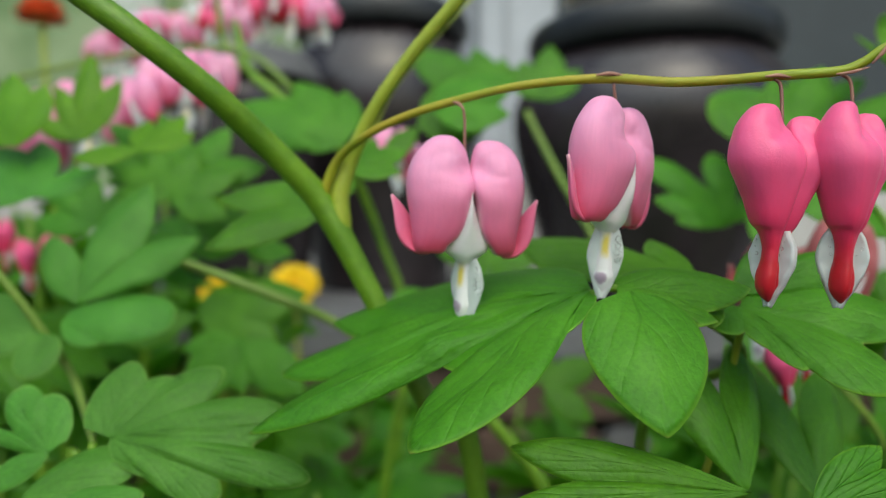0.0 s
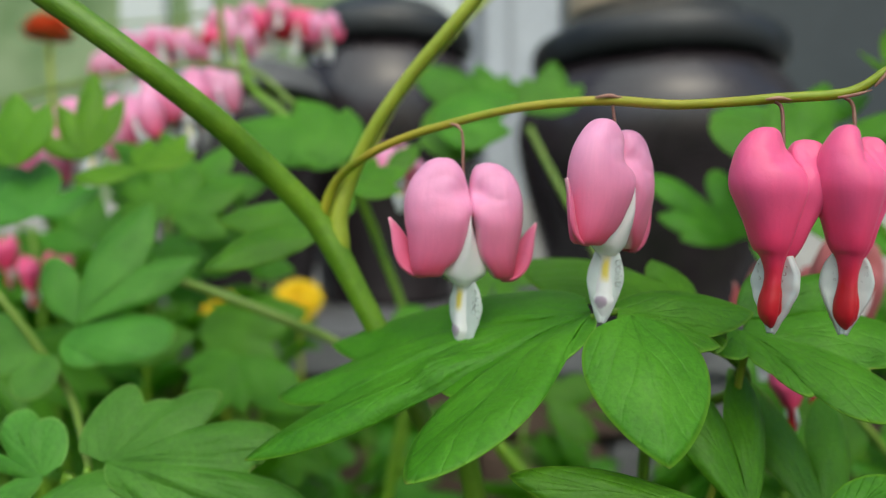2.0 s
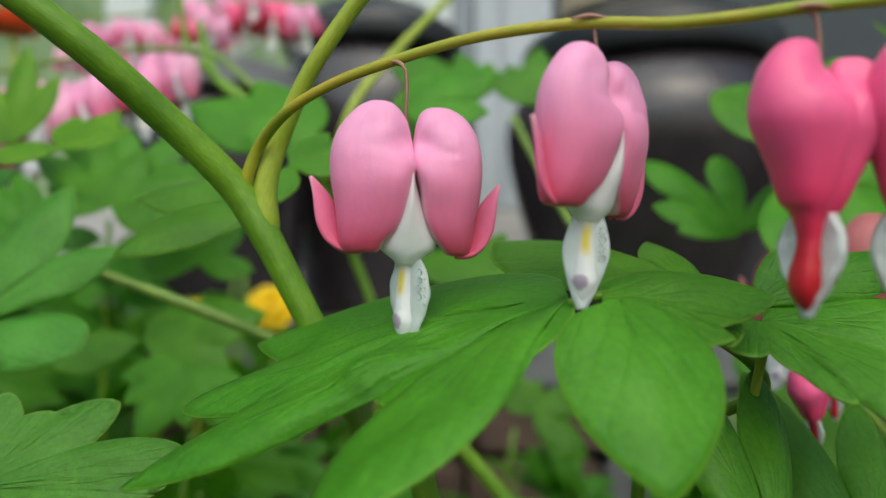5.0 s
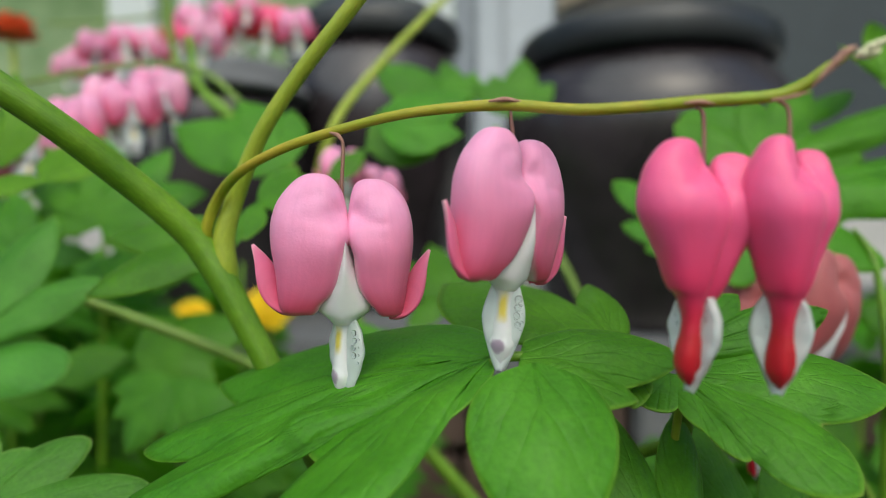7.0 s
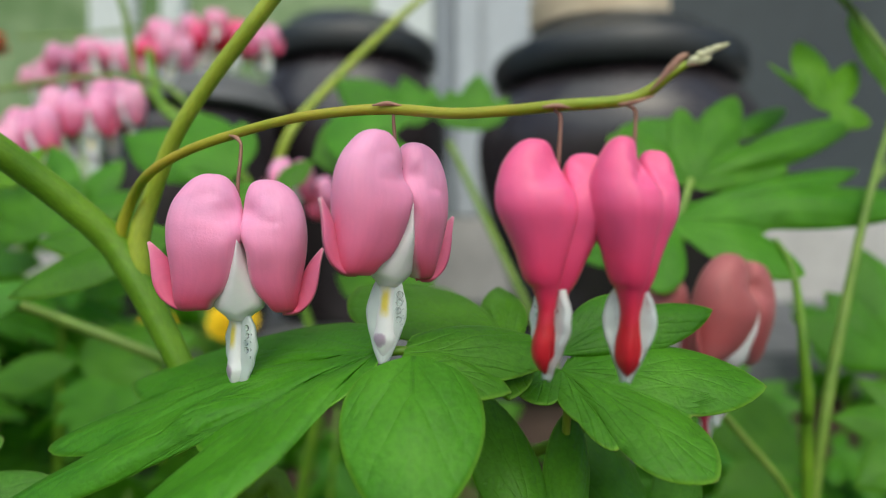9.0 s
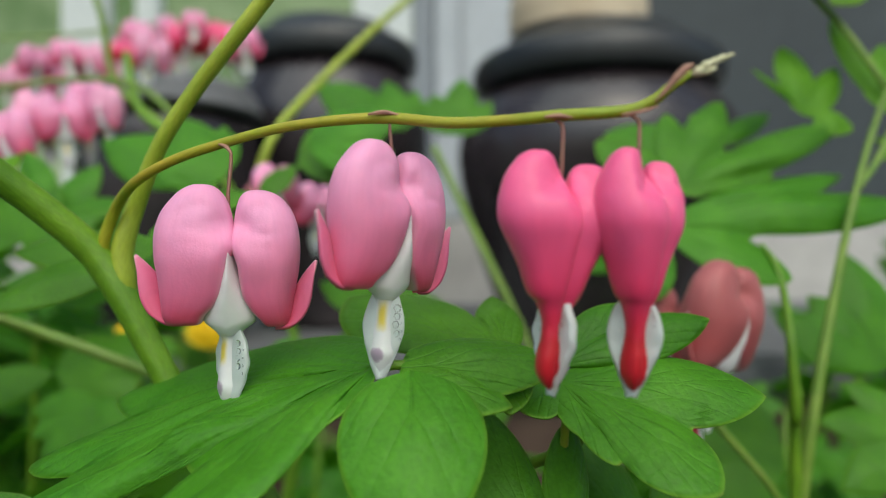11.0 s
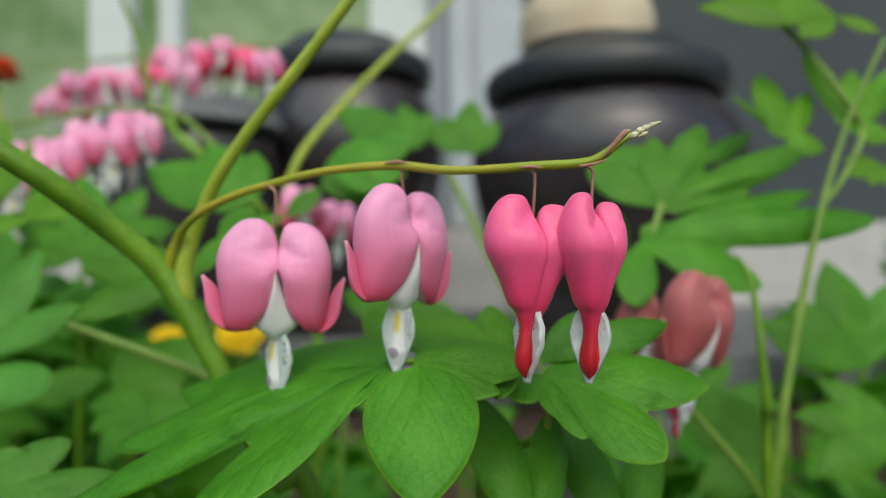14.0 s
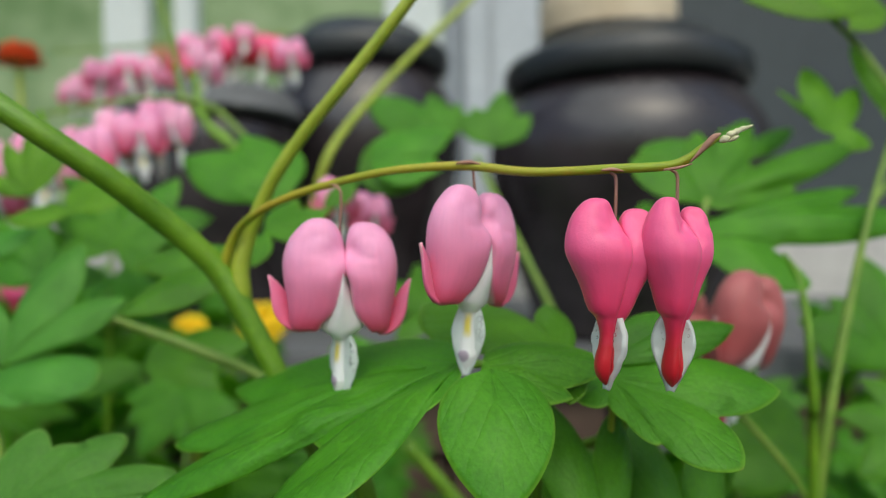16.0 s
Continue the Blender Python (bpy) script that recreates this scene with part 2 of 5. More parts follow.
LEAF = leaf_material("leaf_green", (0.062, 0.215, 0.009), (0.108, 0.32, 0.017), (0.19, 0.5, 0.012))
LEAF_BLUE = leaf_material("leaf_bluish_green", (0.068, 0.235, 0.02), (0.112, 0.335, 0.038), (0.16, 0.5, 0.03))
LEAF_YOUNG = leaf_material("leaf_young_green", (0.095, 0.26, 0.006), (0.15, 0.36, 0.012), (0.25, 0.55, 0.01))
# darker leaf green: the shade under the upper leaves is put into the colour
LEAF_SHADED = leaf_material("leaf_shaded_green", (0.044, 0.175, 0.006), (0.08, 0.265, 0.012), (0.13, 0.43, 0.008))
STEM = stem_material("stem_green", (0.105, 0.24, 0.008), (0.175, 0.34, 0.016))
STEM_PALE = stem_material("stem_yellow_green", (0.31, 0.40, 0.03), (0.42, 0.50, 0.05))
STEM_LIGHT = stem_material("stem_light_green", (0.15, 0.27, 0.03), (0.22, 0.34, 0.05))
STEM_FLOWER = stem_material("flower_stem_olive", (0.26, 0.36, 0.014), (0.46, 0.37, 0.03), scale=60)
STEM_RED = stem_material("flower_stalk_reddish", (0.17, 0.06, 0.05), (0.25, 0.12, 0.07))
BRACT = plain_material("dry_bract", (0.35, 0.16, 0.12), (0.5, 0.3, 0.2), 900, 0.6)
BUD = plain_material("pale_bud", (0.55, 0.55, 0.30), (0.75, 0.72, 0.5), 900, 0.5)
PETAL = petal_material("pink_petal", (0.86, 0.37, 0.59), (0.79, 0.18, 0.33), (0.67, 0.08, 0.16))
# paler pink for the back rows: bright haze mixed into the petal colour
PETAL_HAZY = petal_material("hazy_pink_petal", (0.86, 0.42, 0.60), (0.80, 0.30, 0.46), (0.72, 0.2, 0.3))
PETAL_DEEP = petal_material("deep_pink_petal", (0.90, 0.135, 0.32), (0.82, 0.05, 0.15), (0.50, 0.013, 0.024), rough=0.34, margin=0.0, stops=(0.24, 0.6, 0.78))
PETAL_OLD = petal_material("faded_pink_petal", (0.42, 0.125, 0.125), (0.40, 0.09, 0.09), (0.38, 0.11, 0.11))
WHITE_IN = inner_petal_material("white_inner_petal_marked", True)
WHITE_WING = inner_petal_material("white_inner_petal", False)
WATER = glass_material("water_drop", (0.97, 0.99, 0.99), 0.02, 1.33)
JAR = plain_material("dark_brown_glaze", (0.016, 0.013, 0.014), (0.045, 0.036, 0.040), 14, 0.24, spec=0.65, bump_s=0.1)
LID = plain_material("black_glazed_lid", (0.014, 0.016, 0.017), (0.03, 0.034, 0.036), 16, 0.36, bump_s=0.1)
CREAM = plain_material("cream_stone", (0.55, 0.44, 0.29), (0.72, 0.62, 0.45), 20, 0.7)
WALL = plain_material("grey_wall", (0.032, 0.043, 0.048), (0.050, 0.064, 0.069), 4, 0.6)
FRAME = plain_material("white_frame_paint", (0.40, 0.44, 0.47), (0.50, 0.54, 0.57), 8, 0.4)
FRAME_DARK = plain_material("grey_frame", (0.22, 0.25, 0.28), (0.28, 0.31, 0.34), 8, 0.4)
CURTAIN = plain_material("pale_panel", (0.60, 0.66, 0.64), (0.70, 0.75, 0.73), 10, 0.8)
LEDGE = plain_material("pale_concrete", (0.42, 0.41, 0.39), (0.56, 0.55, 0.52), 18, 0.85, bump_d=0.003)
BRICK = plain_material("brown_brick", (0.085, 0.055, 0.042), (0.15, 0.10, 0.075), 25, 0.9, bump_d=0.003)
STONE = plain_material("grey_stone", (0.10, 0.105, 0.11), (0.19, 0.195, 0.2), 22, 0.85, bump_d=0.003)
SOIL = plain_material("dark_soil", (0.012, 0.010, 0.008), (0.04, 0.032, 0.024), 40, 0.95, bump_d=0.01, bump_s=0.8)
YELLOW = plain_material("yellow_floret", (0.90, 0.62, 0.004), (0.95, 0.74, 0.012), 300, 0.6)
ORANGE = plain_material("orange_red_petal", (0.80, 0.13, 0.035), (0.88, 0.22, 0.07), 120, 0.6)
# blotchy green that stands in for greenery reflected in the window glass
MIRRORED_GREEN = plain_material("mirrored_greenery", (0.14, 0.24, 0.09), (0.36, 0.46, 0.26), 1.6, 0.9)
TERRACOTTA = plain_material("terracotta", (0.42, 0.17, 0.09), (0.52, 0.24, 0.14), 30, 0.8)

# ---- builders ----
def link_mesh(name, verts, faces, mat, uvs=None, parent=None, smooth_on=True, rims=None):
    me = bpy.data.meshes.new(name)
    me.from_pydata([tuple(map(float, v)) for v in verts], [], faces)
    if uvs is not None:
        layer = me.uv_layers.new(name="UVMap")
        idx = np.empty(len(me.loops), dtype=np.int32)
        me.loops.foreach_get("vertex_index", idx)
        layer.data.foreach_set("uv", np.asarray(uvs, dtype=np.float32)[idx].ravel())
    if rims is not None:
        layer = me.uv_layers.new(name="Rim")
        layer.data.foreach_set("uv", np.asarray(rims, dtype=np.float32)[idx].ravel())
    me.polygons.foreach_set("use_smooth", [smooth_on] * len(me.polygons))
    me.materials.append(mat)
    ob = new(name, me)
    if parent is not None:
        ob.parent = parent
    return ob


def thing(name, m=None):
    ob = new(name)
    ob.empty_display_size = 0.01
    if m is not None:
        ob.matrix_basis = m
    return ob


def spline(points, steps=8):
    """Catmull-Rom through rows of (x, y, z, radius)."""
    p = np.array(points, float)
    q = np.vstack([2 * p[0] - p[1], p, 2 * p[-1] - p[-2]])
    out = []
    for i in range(len(p) - 1):
        a, b, c, d = q[i : i + 4]
        for t in np.linspace(0, 1, steps, endpoint=False):
            out.append(0.5 * (2 * b + (c - a) * t + (2 * a - 5 * b + 4 * c - d) * t**2 + (3 * b - a - 3 * c + d) * t**3))
    out.append(p[-1])
    return np.array(out)


def tube(name, points, mat, parent=None, sides=12, steps=8, ridge=0.0):
    """A tapered round stem through points (x, y, z, radius)."""
    s = spline(points, steps)
    c, r = s[:, :3], s[:, 3]
    tang = np.gradient(c, axis=0)
    tang /= np.linalg.norm(tang, axis=1)[:, None] + 1e-12
    ref = np.array([0.3, -0.9, 0.2])
    verts, uvs, run = [], [], 0.0
    for i in range(len(c)):
        if i:
            run += np.linalg.norm(c[i] - c[i - 1])
        u = np.cross(tang[i], ref)
        u /= np.linalg.norm(u)
        w = np.cross(tang[i], u)
        for k in range(sides):
            a = 2 * math.pi * k / sides
            rr = max(r[i], 1e-5) * (1 + ridge * math.cos(a * 5))
            verts.append(c[i] + rr * (math.cos(a) * u + math.sin(a) * w))
            uvs.append((run * 40, k / sides))
    faces = []
    n = len(c)
    for i in range(n - 1):
        for k in range(sides):
            k2 = (k + 1) % sides
            faces.append((i * sides + k, i * sides + k2, (i + 1) * sides + k2, (i + 1) * sides + k))
    faces.append(tuple(range(sides))[::-1])
    faces.append(tuple((n - 1) * sides + k for k in range(sides)))
    ob = link_mesh(name, verts, faces, mat, uvs, parent)
    if parent is not None:
        ob.matrix_parent_inverse = parent.matrix_basis.inverted()
    return ob


def blade_half(u, w, a, b):
    """Half width of a lobe at u of its length; a and b set where it is widest and how sharp the tip is."""
    u = np.clip(u, 0, 1)
    peak = a / (a + b)
    return 0.5 * w * (u**a * (1 - u) ** b) / (peak**a * (1 - peak) ** b)


def leaflet(name, lobes, mat, parent, m, arch=0.06, fold=0.05, seed=0, thick=0.00025, rays=150, rings=16, sag=0.0):
    """A lobed blade in its own plane, grown from the node at its origin. lobes: rows of
    (direction in degrees, length, width, a, b, x, y of its foot), millimetres. arch lifts the middle, fold creases the midribs."""
    rnd = random.Random(seed)
    lob = [(radians(d), l * 0.001, w * 0.001, a, b, fx * 0.001, fy * 0.001) for d, l, w, a, b, fx, fy in lobes]
    # radial outline: the farthest point along each ray that lies inside a lobe
    tips = [(fx + l * math.cos(d), fy + l * math.sin(d)) for d, l, w, a, b, fx, fy in lob]
    lean = [math.atan2(y, x) for x, y in tips]
    lo, hi = min(lean) - 1.2, max(lean) + 1.2
    angs = np.array(sorted(set(np.linspace(lo, hi, rays).tolist() + lean + [v + e for v in lean for e in (-0.03, -0.015, 0.015, 0.03)])))
    reach = max(math.hypot(x, y) for x, y in tips) * 1.01
    rs = np.linspace(0.0, reach, 500)[1:]
    rim = []
    for th in angs:
        px_, py_, best = rs * math.cos(th), rs * math.sin(th), 0.0
        for d, l, w, a, b, fx, fy in lob:
            u = ((px_ - fx) * math.cos(d) + (py_ - fy) * math.sin(d)) / l
            v = np.abs((py_ - fy) * math.cos(d) - (px_ - fx) * math.sin(d))
            ok = (u >= 0) & (u <= 1.0) & (v <= blade_half(u, w, a, b) + 2e-5)
            if ok.any():
                best = max(best, rs[ok].max())
        rim.append(best)
    rim = np.array(rim)
    keep = rim > 0.0006
    angs, rim = angs[keep], rim[keep]
    verts, uvs, rims = [(0.0, 0.0, 0.0)], [(0.0, 0.5)], [(0.0, 0.0)]
    ph = rnd.random() * 6
    for j, th in enumerate(angs):
        for i in range(1, rings + 1):
            r = rim[j] * (i / rings)
            x, y = r * math.cos(th), r * math.sin(th)
            # midrib fold: distance to the nearest lobe axis
            best = (9.0, r / reach, 0.5)
            for d, l, w, a, b, fx, fy in lob:
                u2 = ((x - fx) * math.cos(d) + (y - fy) * math.sin(d)) / l
                v2 = (y - fy) * math.cos(d) - (x - fx) * math.sin(d)
                if -0.05 < u2 < 1.05 and abs(v2) / (w * 0.5) < best[0]:
                    best = (abs(v2) / (w * 0.5), u2, v2 / w + 0.5)
            q, u2, v2 = best
            q = min(q, 1.2)
            bow = math.sin(math.pi * i / rings)
            z = rim[j] * arch * bow - fold * 0.2 * reach * max(0.0, 1 - q) ** 1.5 * bow
            z -= sag * r * r / reach
            z += 0.012 * rim[j] * math.sin(9 * u2 + 5 * v2 + ph) * bow
            verts.append((x, y, z))
            uvs.append((u2, v2))
            rims.append((rim[j] * (1 - i / rings) * 1000, u2))
    faces = []
    n = len(angs)
    for j in range(n - 1):
        a0, b0 = 1 + j * rings, 1 + (j + 1) * rings
        if angs[j + 1] - angs[j] > 0.2:
            continue
        faces.append((0, a0, b0))
        for i in range(rings - 1):
            faces.append((a0 + i, a0 + i + 1, b0 + i + 1, b0 + i))
    ob = link_mesh(name, verts, faces, mat, uvs, parent, rims=rims)
    ob.matrix_basis = m
    if parent is not None:
        ob.matrix_parent_inverse = parent.matrix_basis.inverted()
    if thick:
        so = ob.modifiers.new("thickness", "SOLIDIFY")
        so.thickness, so.offset = thick, 0.0
    return ob


def rings_mesh(rows, sides=28, power=2.0, cap=True, dent=None, seam=0.0):
    """Stacked closed rings: rows of (s, x centre, y centre, z, a, b)."""
    verts, uvs = [], []
    for s, xc, yc, z, a, b in rows:
        for k in range(sides):
            t = 2 * math.pi * k / sides
            c, n = math.cos(t), math.sin(t)
            cx = math.copysign(abs(c) ** (2 / power), c)
            cy = math.copysign(abs(n) ** (2 / power), n)
            p = [xc + a * cx, yc + b * cy, z]
            if dent:
                p = dent(p, s, t)
            verts.append(p)
            uvs.append((s, abs(((k / sides + seam) % 1.0) - 0.5) if seam else k / sides))
    faces = []
    n = len(rows)
    for i in range(n - 1):
        for k in range(sides):
            k2 = (k + 1) % sides
            faces.append((i * sides + k, (i + 1) * sides + k, (i + 1) * sides + k2, i * sides + k2))
    if cap:
        faces.append(tuple(range(sides)))
        faces.append(tuple((n - 1) * sides + k for k in range(sides))[::-1])
    return verts, faces, uvs


def smooth_rows(table, n):
    """Resample rows (z, ...) along a smooth curve into n rows."""
    t = np.array(table, float)
    s = spline(t, 10)
    k = np.linspace(0, len(s) - 1, n)
    return np.array([[np.interp(q, range(len(s)), s[:, c]) for c in range(t.shape[1])] for q in k])


def revolve(name, profile, mat, parent=None, sides=64, steps=6):
    """A turned body from rows of (radius, height)."""
    t = spline(np.array([(r, 0, z, 0) for r, z in profile], float), steps)
    rows = [(i / len(t), 0, 0, p[2], max(p[0], 1e-4), max(p[0], 1e-4)) for i, p in enumerate(t)]
    v, f, u = rings_mesh(rows, sides)
    return link_mesh(name, v, f, mat, u, parent)


def drops(parent, spots, seed, flat=1):
    """Small water drops sitting on a petal, flattened along one axis: rows of (x, y, z, radius) in millimetres."""
    for x, y, z, r in spots:
        bm = bmesh.new()
        bmesh.ops.create_icosphere(bm, subdivisions=2, radius=r * 0.001)
        me = bpy.data.meshes.new("dewdrop")
        bm.to_mesh(me)
        bm.free()
        me.polygons.foreach_set("use_smooth", [True] * len(me.polygons))
        me.materials.append(WATER)
        ob = new("dewdrop", me)
        ob.parent = parent
        ob.location = (x * 0.001, y * 0.001, z * 0.001)
        ob.scale[flat] = 0.5


# One outer petal of an open flower, crown to foot, in millimetres: height, inner edge, outer edge, half depth.
OPEN_FULL = [(7.2, 4.9, 4.9, 0.1), (7.0, 3.3, 6.4, 1.4), (6.2, 2.1, 7.9, 2.4), (4.6, 1.0, 9.5, 3.3), (2.6, 0.4, 10.8, 4.0), (0.0, -0.1, 11.5, 4.6), (-2.3, -0.7, 11.6, 5.0),
             (-4.6, 0.0, 11.4, 5.1), (-7.0, 0.4, 11.0, 4.9), (-9.3, 1.0, 10.7, 4.5), (-11.3, 2.2, 10.5, 3.9), (-12.8, 3.9, 10.3, 3.3), (-13.8, 4.5, 10.0, 2.7), (-14.3, 5.0, 9.5, 2.0)]
OPEN_SLIM = [(6.5, 3.7, 3.7, 0.1), (6.3, 2.1, 5.2, 1.4), (5.6, 1.0, 6.7, 2.4), (4.2, 0.4, 8.1, 3.3), (2.4, 0.1, 9.1, 4.0), (0.0, -0.1, 9.8, 4.5), (-2.3, -0.1, 10.0, 4.8),
             (-5.0, 0.9, 9.9, 4.9), (-7.7, 1.2, 9.6, 4.6), (-10.0, 1.7, 9.2, 4.2), (-11.9, 2.8, 8.9, 3.6), (-13.3, 4.0, 8.7, 3.0), (-14.2, 4.7, 8.4, 2.4), (-14.6, 5.2, 7.9, 1.8)]
# The same for a flower that is still closed: the petals go on into a red neck that ends in a bulb.
SHUT_NECK = [(-15.6, -0.3, 2.7, 2.0), (-16.6, -0.2, 2.15, 1.6), (-18.5, -0.2, 1.6, 1.3), (-20.5, -0.1, 1.6, 1.35), (-22.8, 0.0, 1.95, 1.65), (-24.8, 0.0, 1.9, 1.6), (-26.2, 0.0, 1.2, 1.0), (-27.0, 0.0, 0.35, 0.3)]
SHUT_FULL = [(3.9, 3.6, 3.6, 0.1), (3.75, 2.6, 4.8, 1.1), (3.1, 1.8, 5.9, 1.8), (1.8, 1.1, 6.9, 2.4), (0.2, 0.5, 7.7, 3.0), (-1.4, -0.2, 8.1, 3.4), (-3.2, -1.2, 8.3, 3.9), (-5.6, -1.5, 8.0, 4.2),
             (-8.2, -1.2, 6.7, 3.9), (-11.0, -0.9, 5.2, 3.4), (-13.5, -0.6, 4.2, 2.9), (-14.9, -0.4, 3.5, 2.4)] + SHUT_NECK
SHUT_SLIM = [(2.7, 3.2, 3.2, 0.1), (2.55, 2.1, 4.4, 1.2), (2.0, 1.1, 5.4, 2.0), (0.8, 0.5, 6.2, 2.6), (-0.8, 0.3, 6.8, 2.9), (-2.4, 0.3, 7.2, 3.3), (-4.4, 0.2, 7.2, 3.6), (-6.4, 0.1, 6.8, 3.7),
             (-8.8, 0.0, 5.5, 3.4), (-11.4, -0.1, 4.3, 3.1), (-13.6, -0.2, 3.6, 2.7), (-14.9, -0.3, 3.1, 2.3)] + SHUT_NECK
# White inner petals of an open flower: height, half width, half depth.
OPEN_WHITE = [(-1.0, 0.2, 3.0), (-2.6, 0.6, 5.0), (-5.5, 1.1, 5.5), (-8.0, 1.8, 5.3), (-10.5, 2.9, 4.6), (-12.4, 3.9, 3.9), (-13.8, 4.0, 3.4), (-14.6, 3.1, 3.0), (-15.3, 2.2, 2.4), (-15.9, 1.7, 1.9)]
OPEN_DROP = [(-14.2, 1.2, 1.2), (-15.0, 1.8, 1.7), (-15.9, 1.8, 1.6), (-17.0, 1.5, 1.4), (-19.5, 1.5, 1.4), (-22.5, 1.6, 1.5), (-24.0, 1.9, 1.8), (-25.6, 1.4, 1.3), (-27.0, 0.6, 0.6), (-27.6, 0.2, 0.2)]


def pouch(table, side, wide=1.0, deep=1.0, fine=1, dent=None, ahead=0.0):
    """One outer petal, swollen like a pouch, blunt along the seam. ahead: how far it lies before its neighbour, in millimetres."""
    table = smooth_rows(table, 96 // fine)
    sides = 64 // fine
    top, low = table[0, 0], table[-1, 0]
    verts, uvs, faces = [], [], []
    for z, i, o, b in table:
        mid = i + (o - i) * 0.47
        for k in range(sides):
            t = 2 * math.pi * k / sides
            c, n = math.cos(t) * side, math.sin(t)
            pw = 2.3 if c > 0 else 2.2 + 2.6 / (1 + math.exp((z - 0.5) / 1.6))
            reach = (o - mid) if c > 0 else (mid - i)
            x = side * wide * (mid + math.copysign(abs(c) ** (2 / pw), c) * reach) * 0.001
            y = (math.copysign(abs(n) ** (2 / pw), n) * b * deep - ahead) * 0.001
            s = (top - z) / (top - low)
            p = [x, y, z * 0.001]
            verts.append(dent(p, s, t) if dent else p)
            uvs.append((s, abs(((k / sides + (0.0 if side > 0 else 0.5)) % 1.0) - 0.5)))
    rows = len(table)
    for r in range(rows - 1):
        for k in range(sides):
            k2 = (k + 1) % sides
            faces.append((r * sides + k, (r + 1) * sides + k, (r + 1) * sides + k2, r * sides + k2))
    faces.append(tuple(range(sides)))
    faces.append(tuple((rows - 1) * sides + k for k in range(sides))[::-1])
    return verts, faces, uvs


def wrinkle(side, seed, amount=0.0003, fold=1.0, spot=0.5, crease=0.5, sx=3.4, sz=-0.3, wide=0.9):
    """Uneven swelling of a pouch: a shallow hollow inside the rolled rim, a dimple with puckers round it, the full belly below."""
    def f(p, s, t):
        x, y, z = p
        q = Vector((x * 230 + seed * 1.7, y * 230, z * 160))
        d = noise.noise(q) * amount + noise.noise(q * 3.1) * amount * 0.25
        face = math.tanh(2.5 * math.sin(t))
        ax, az = abs(x) * 1000, z * 1000
        rim = math.exp(-((math.hypot((ax - 4.6) / 5.2, (az - 0.2) / 5.4) - 0.66) / 0.17) ** 2) / (1 + math.exp(-(az + 0.4) / 1.0))
        ang = math.atan2(az - sz, ax - sx)
        far = math.hypot(ax - sx, 1.15 * (az - sz))
        dimple = math.exp(-(far / wide) ** 2)
        pucker = math.exp(-((far - 2.2) / 1.1) ** 2) * math.sin(ang * 5 + seed)
        belly = math.exp(-(((az + 4.4) / 3.4) ** 2)) * math.exp(-(((ax - 2.4) / 3.2) ** 2))
        inset = math.exp(-(((ax - 1.4) / 2.0) ** 2)) * math.exp(-(((az - 0.9) / 1.7) ** 2))
        pleat = math.exp(-(((ax - 3.2 - 0.16 * az) / 0.6) ** 2)) * math.exp(-(((az + 6.0) / 3.4) ** 2))
        y += fold * face * (belly * 0.0008 - rim * 0.0002 - spot * dimple * 0.0009 + crease * pucker * 0.00016 - pleat * 0.00012 - inset * 0.0013)
        return [x + d * math.cos(t), y + d * math.sin(t), z + d * 0.4]
    return f


def wing(name, side, mat, parent, seed):
    """The reflexed tip of an outer petal: a cupped blade that curls outwards and up from the foot of the pouch."""
    path = smooth_rows([(7.2, -14.0, 0.9), (9.3, -13.5, 1.4), (10.8, -12.0, 1.7), (11.7, -10.1, 1.9), (12.4, -8.0, 1.6), (13.2, -6.0, 0.95), (14.4, -3.8, 0.1)], 24)
    verts, uvs, faces = [], [], []
    cols = 9
    for i, (x, z, w) in enumerate(path):
        d = path[min(i + 1, len(path) - 1)] - path[max(i - 1, 0)]
        tn = np.array([d[0], d[1]]) / (np.hypot(d[0], d[1]) + 1e-9)
        nrm = np.array([tn[1], -tn[0]])
        lie = min(1.0, i / 8)
        for k in range(cols):
            v = (k / (cols - 1) - 0.5) * 2
            cup = 0.3 * w * (v * v)
            across = v * w * 0.85 * lie - cup * (1 - lie)
            verts.append((side * (x - nrm[0] * across) * 0.001, (v * w * (1.0 - 0.35 * lie) + cup * lie - 0.6 * lie) * 0.001, (z - nrm[1] * across) * 0.001))
            uvs.append((0.92 - 0.2 * i / len(path), 0.3 + 0.45 * max(0.0, (i / len(path) - 0.45) / 0.55) ** 1.5 + 0.14 * abs(v) ** 3))
    for i in range(len(path) - 1):
        for k in range(cols - 1):
            a = i * cols + k
            faces.append((a, a + 1, a + cols + 1, a + cols))
    ob = link_mesh(name, verts, faces, mat, uvs, parent)
    so = ob.modifiers.new("thickness", "SOLIDIFY")
    so.thickness, so.offset = 0.0007, 0.0
    return ob


def crest(name, side, prof, parent, seed, axis):
    """A thin translucent white wing along the inner petals; axis 0 spreads it sideways, 1 to the front and back."""
    prof = smooth_rows(prof, 26)
    verts, faces, uvs = [], [], []
    for i, (z, w) in enumerate(prof):
        for k in range(9):
            q = k / 8
            ripple = 0.35 * math.sin(q * 3.1) + 0.12 * math.sin(z * 2.1 + seed) * q
            p = (ripple, side * q * w) if axis else (side * q * w, -ripple)
            verts.append((p[0] * 0.001, p[1] * 0.001, z * 0.001))
            uvs.append((i / 26, q))
    for i in range(len(prof) - 1):
        for k in range(8):
            a = i * 9 + k
            faces.append((a, a + 1, a + 10, a + 9))
    ob = link_mesh(name, verts, faces, WHITE_WING, uvs, parent)
    so = ob.modifiers.new("thickness", "SOLIDIFY")
    so.thickness, so.offset = 0.0009, 0.0
    return ob


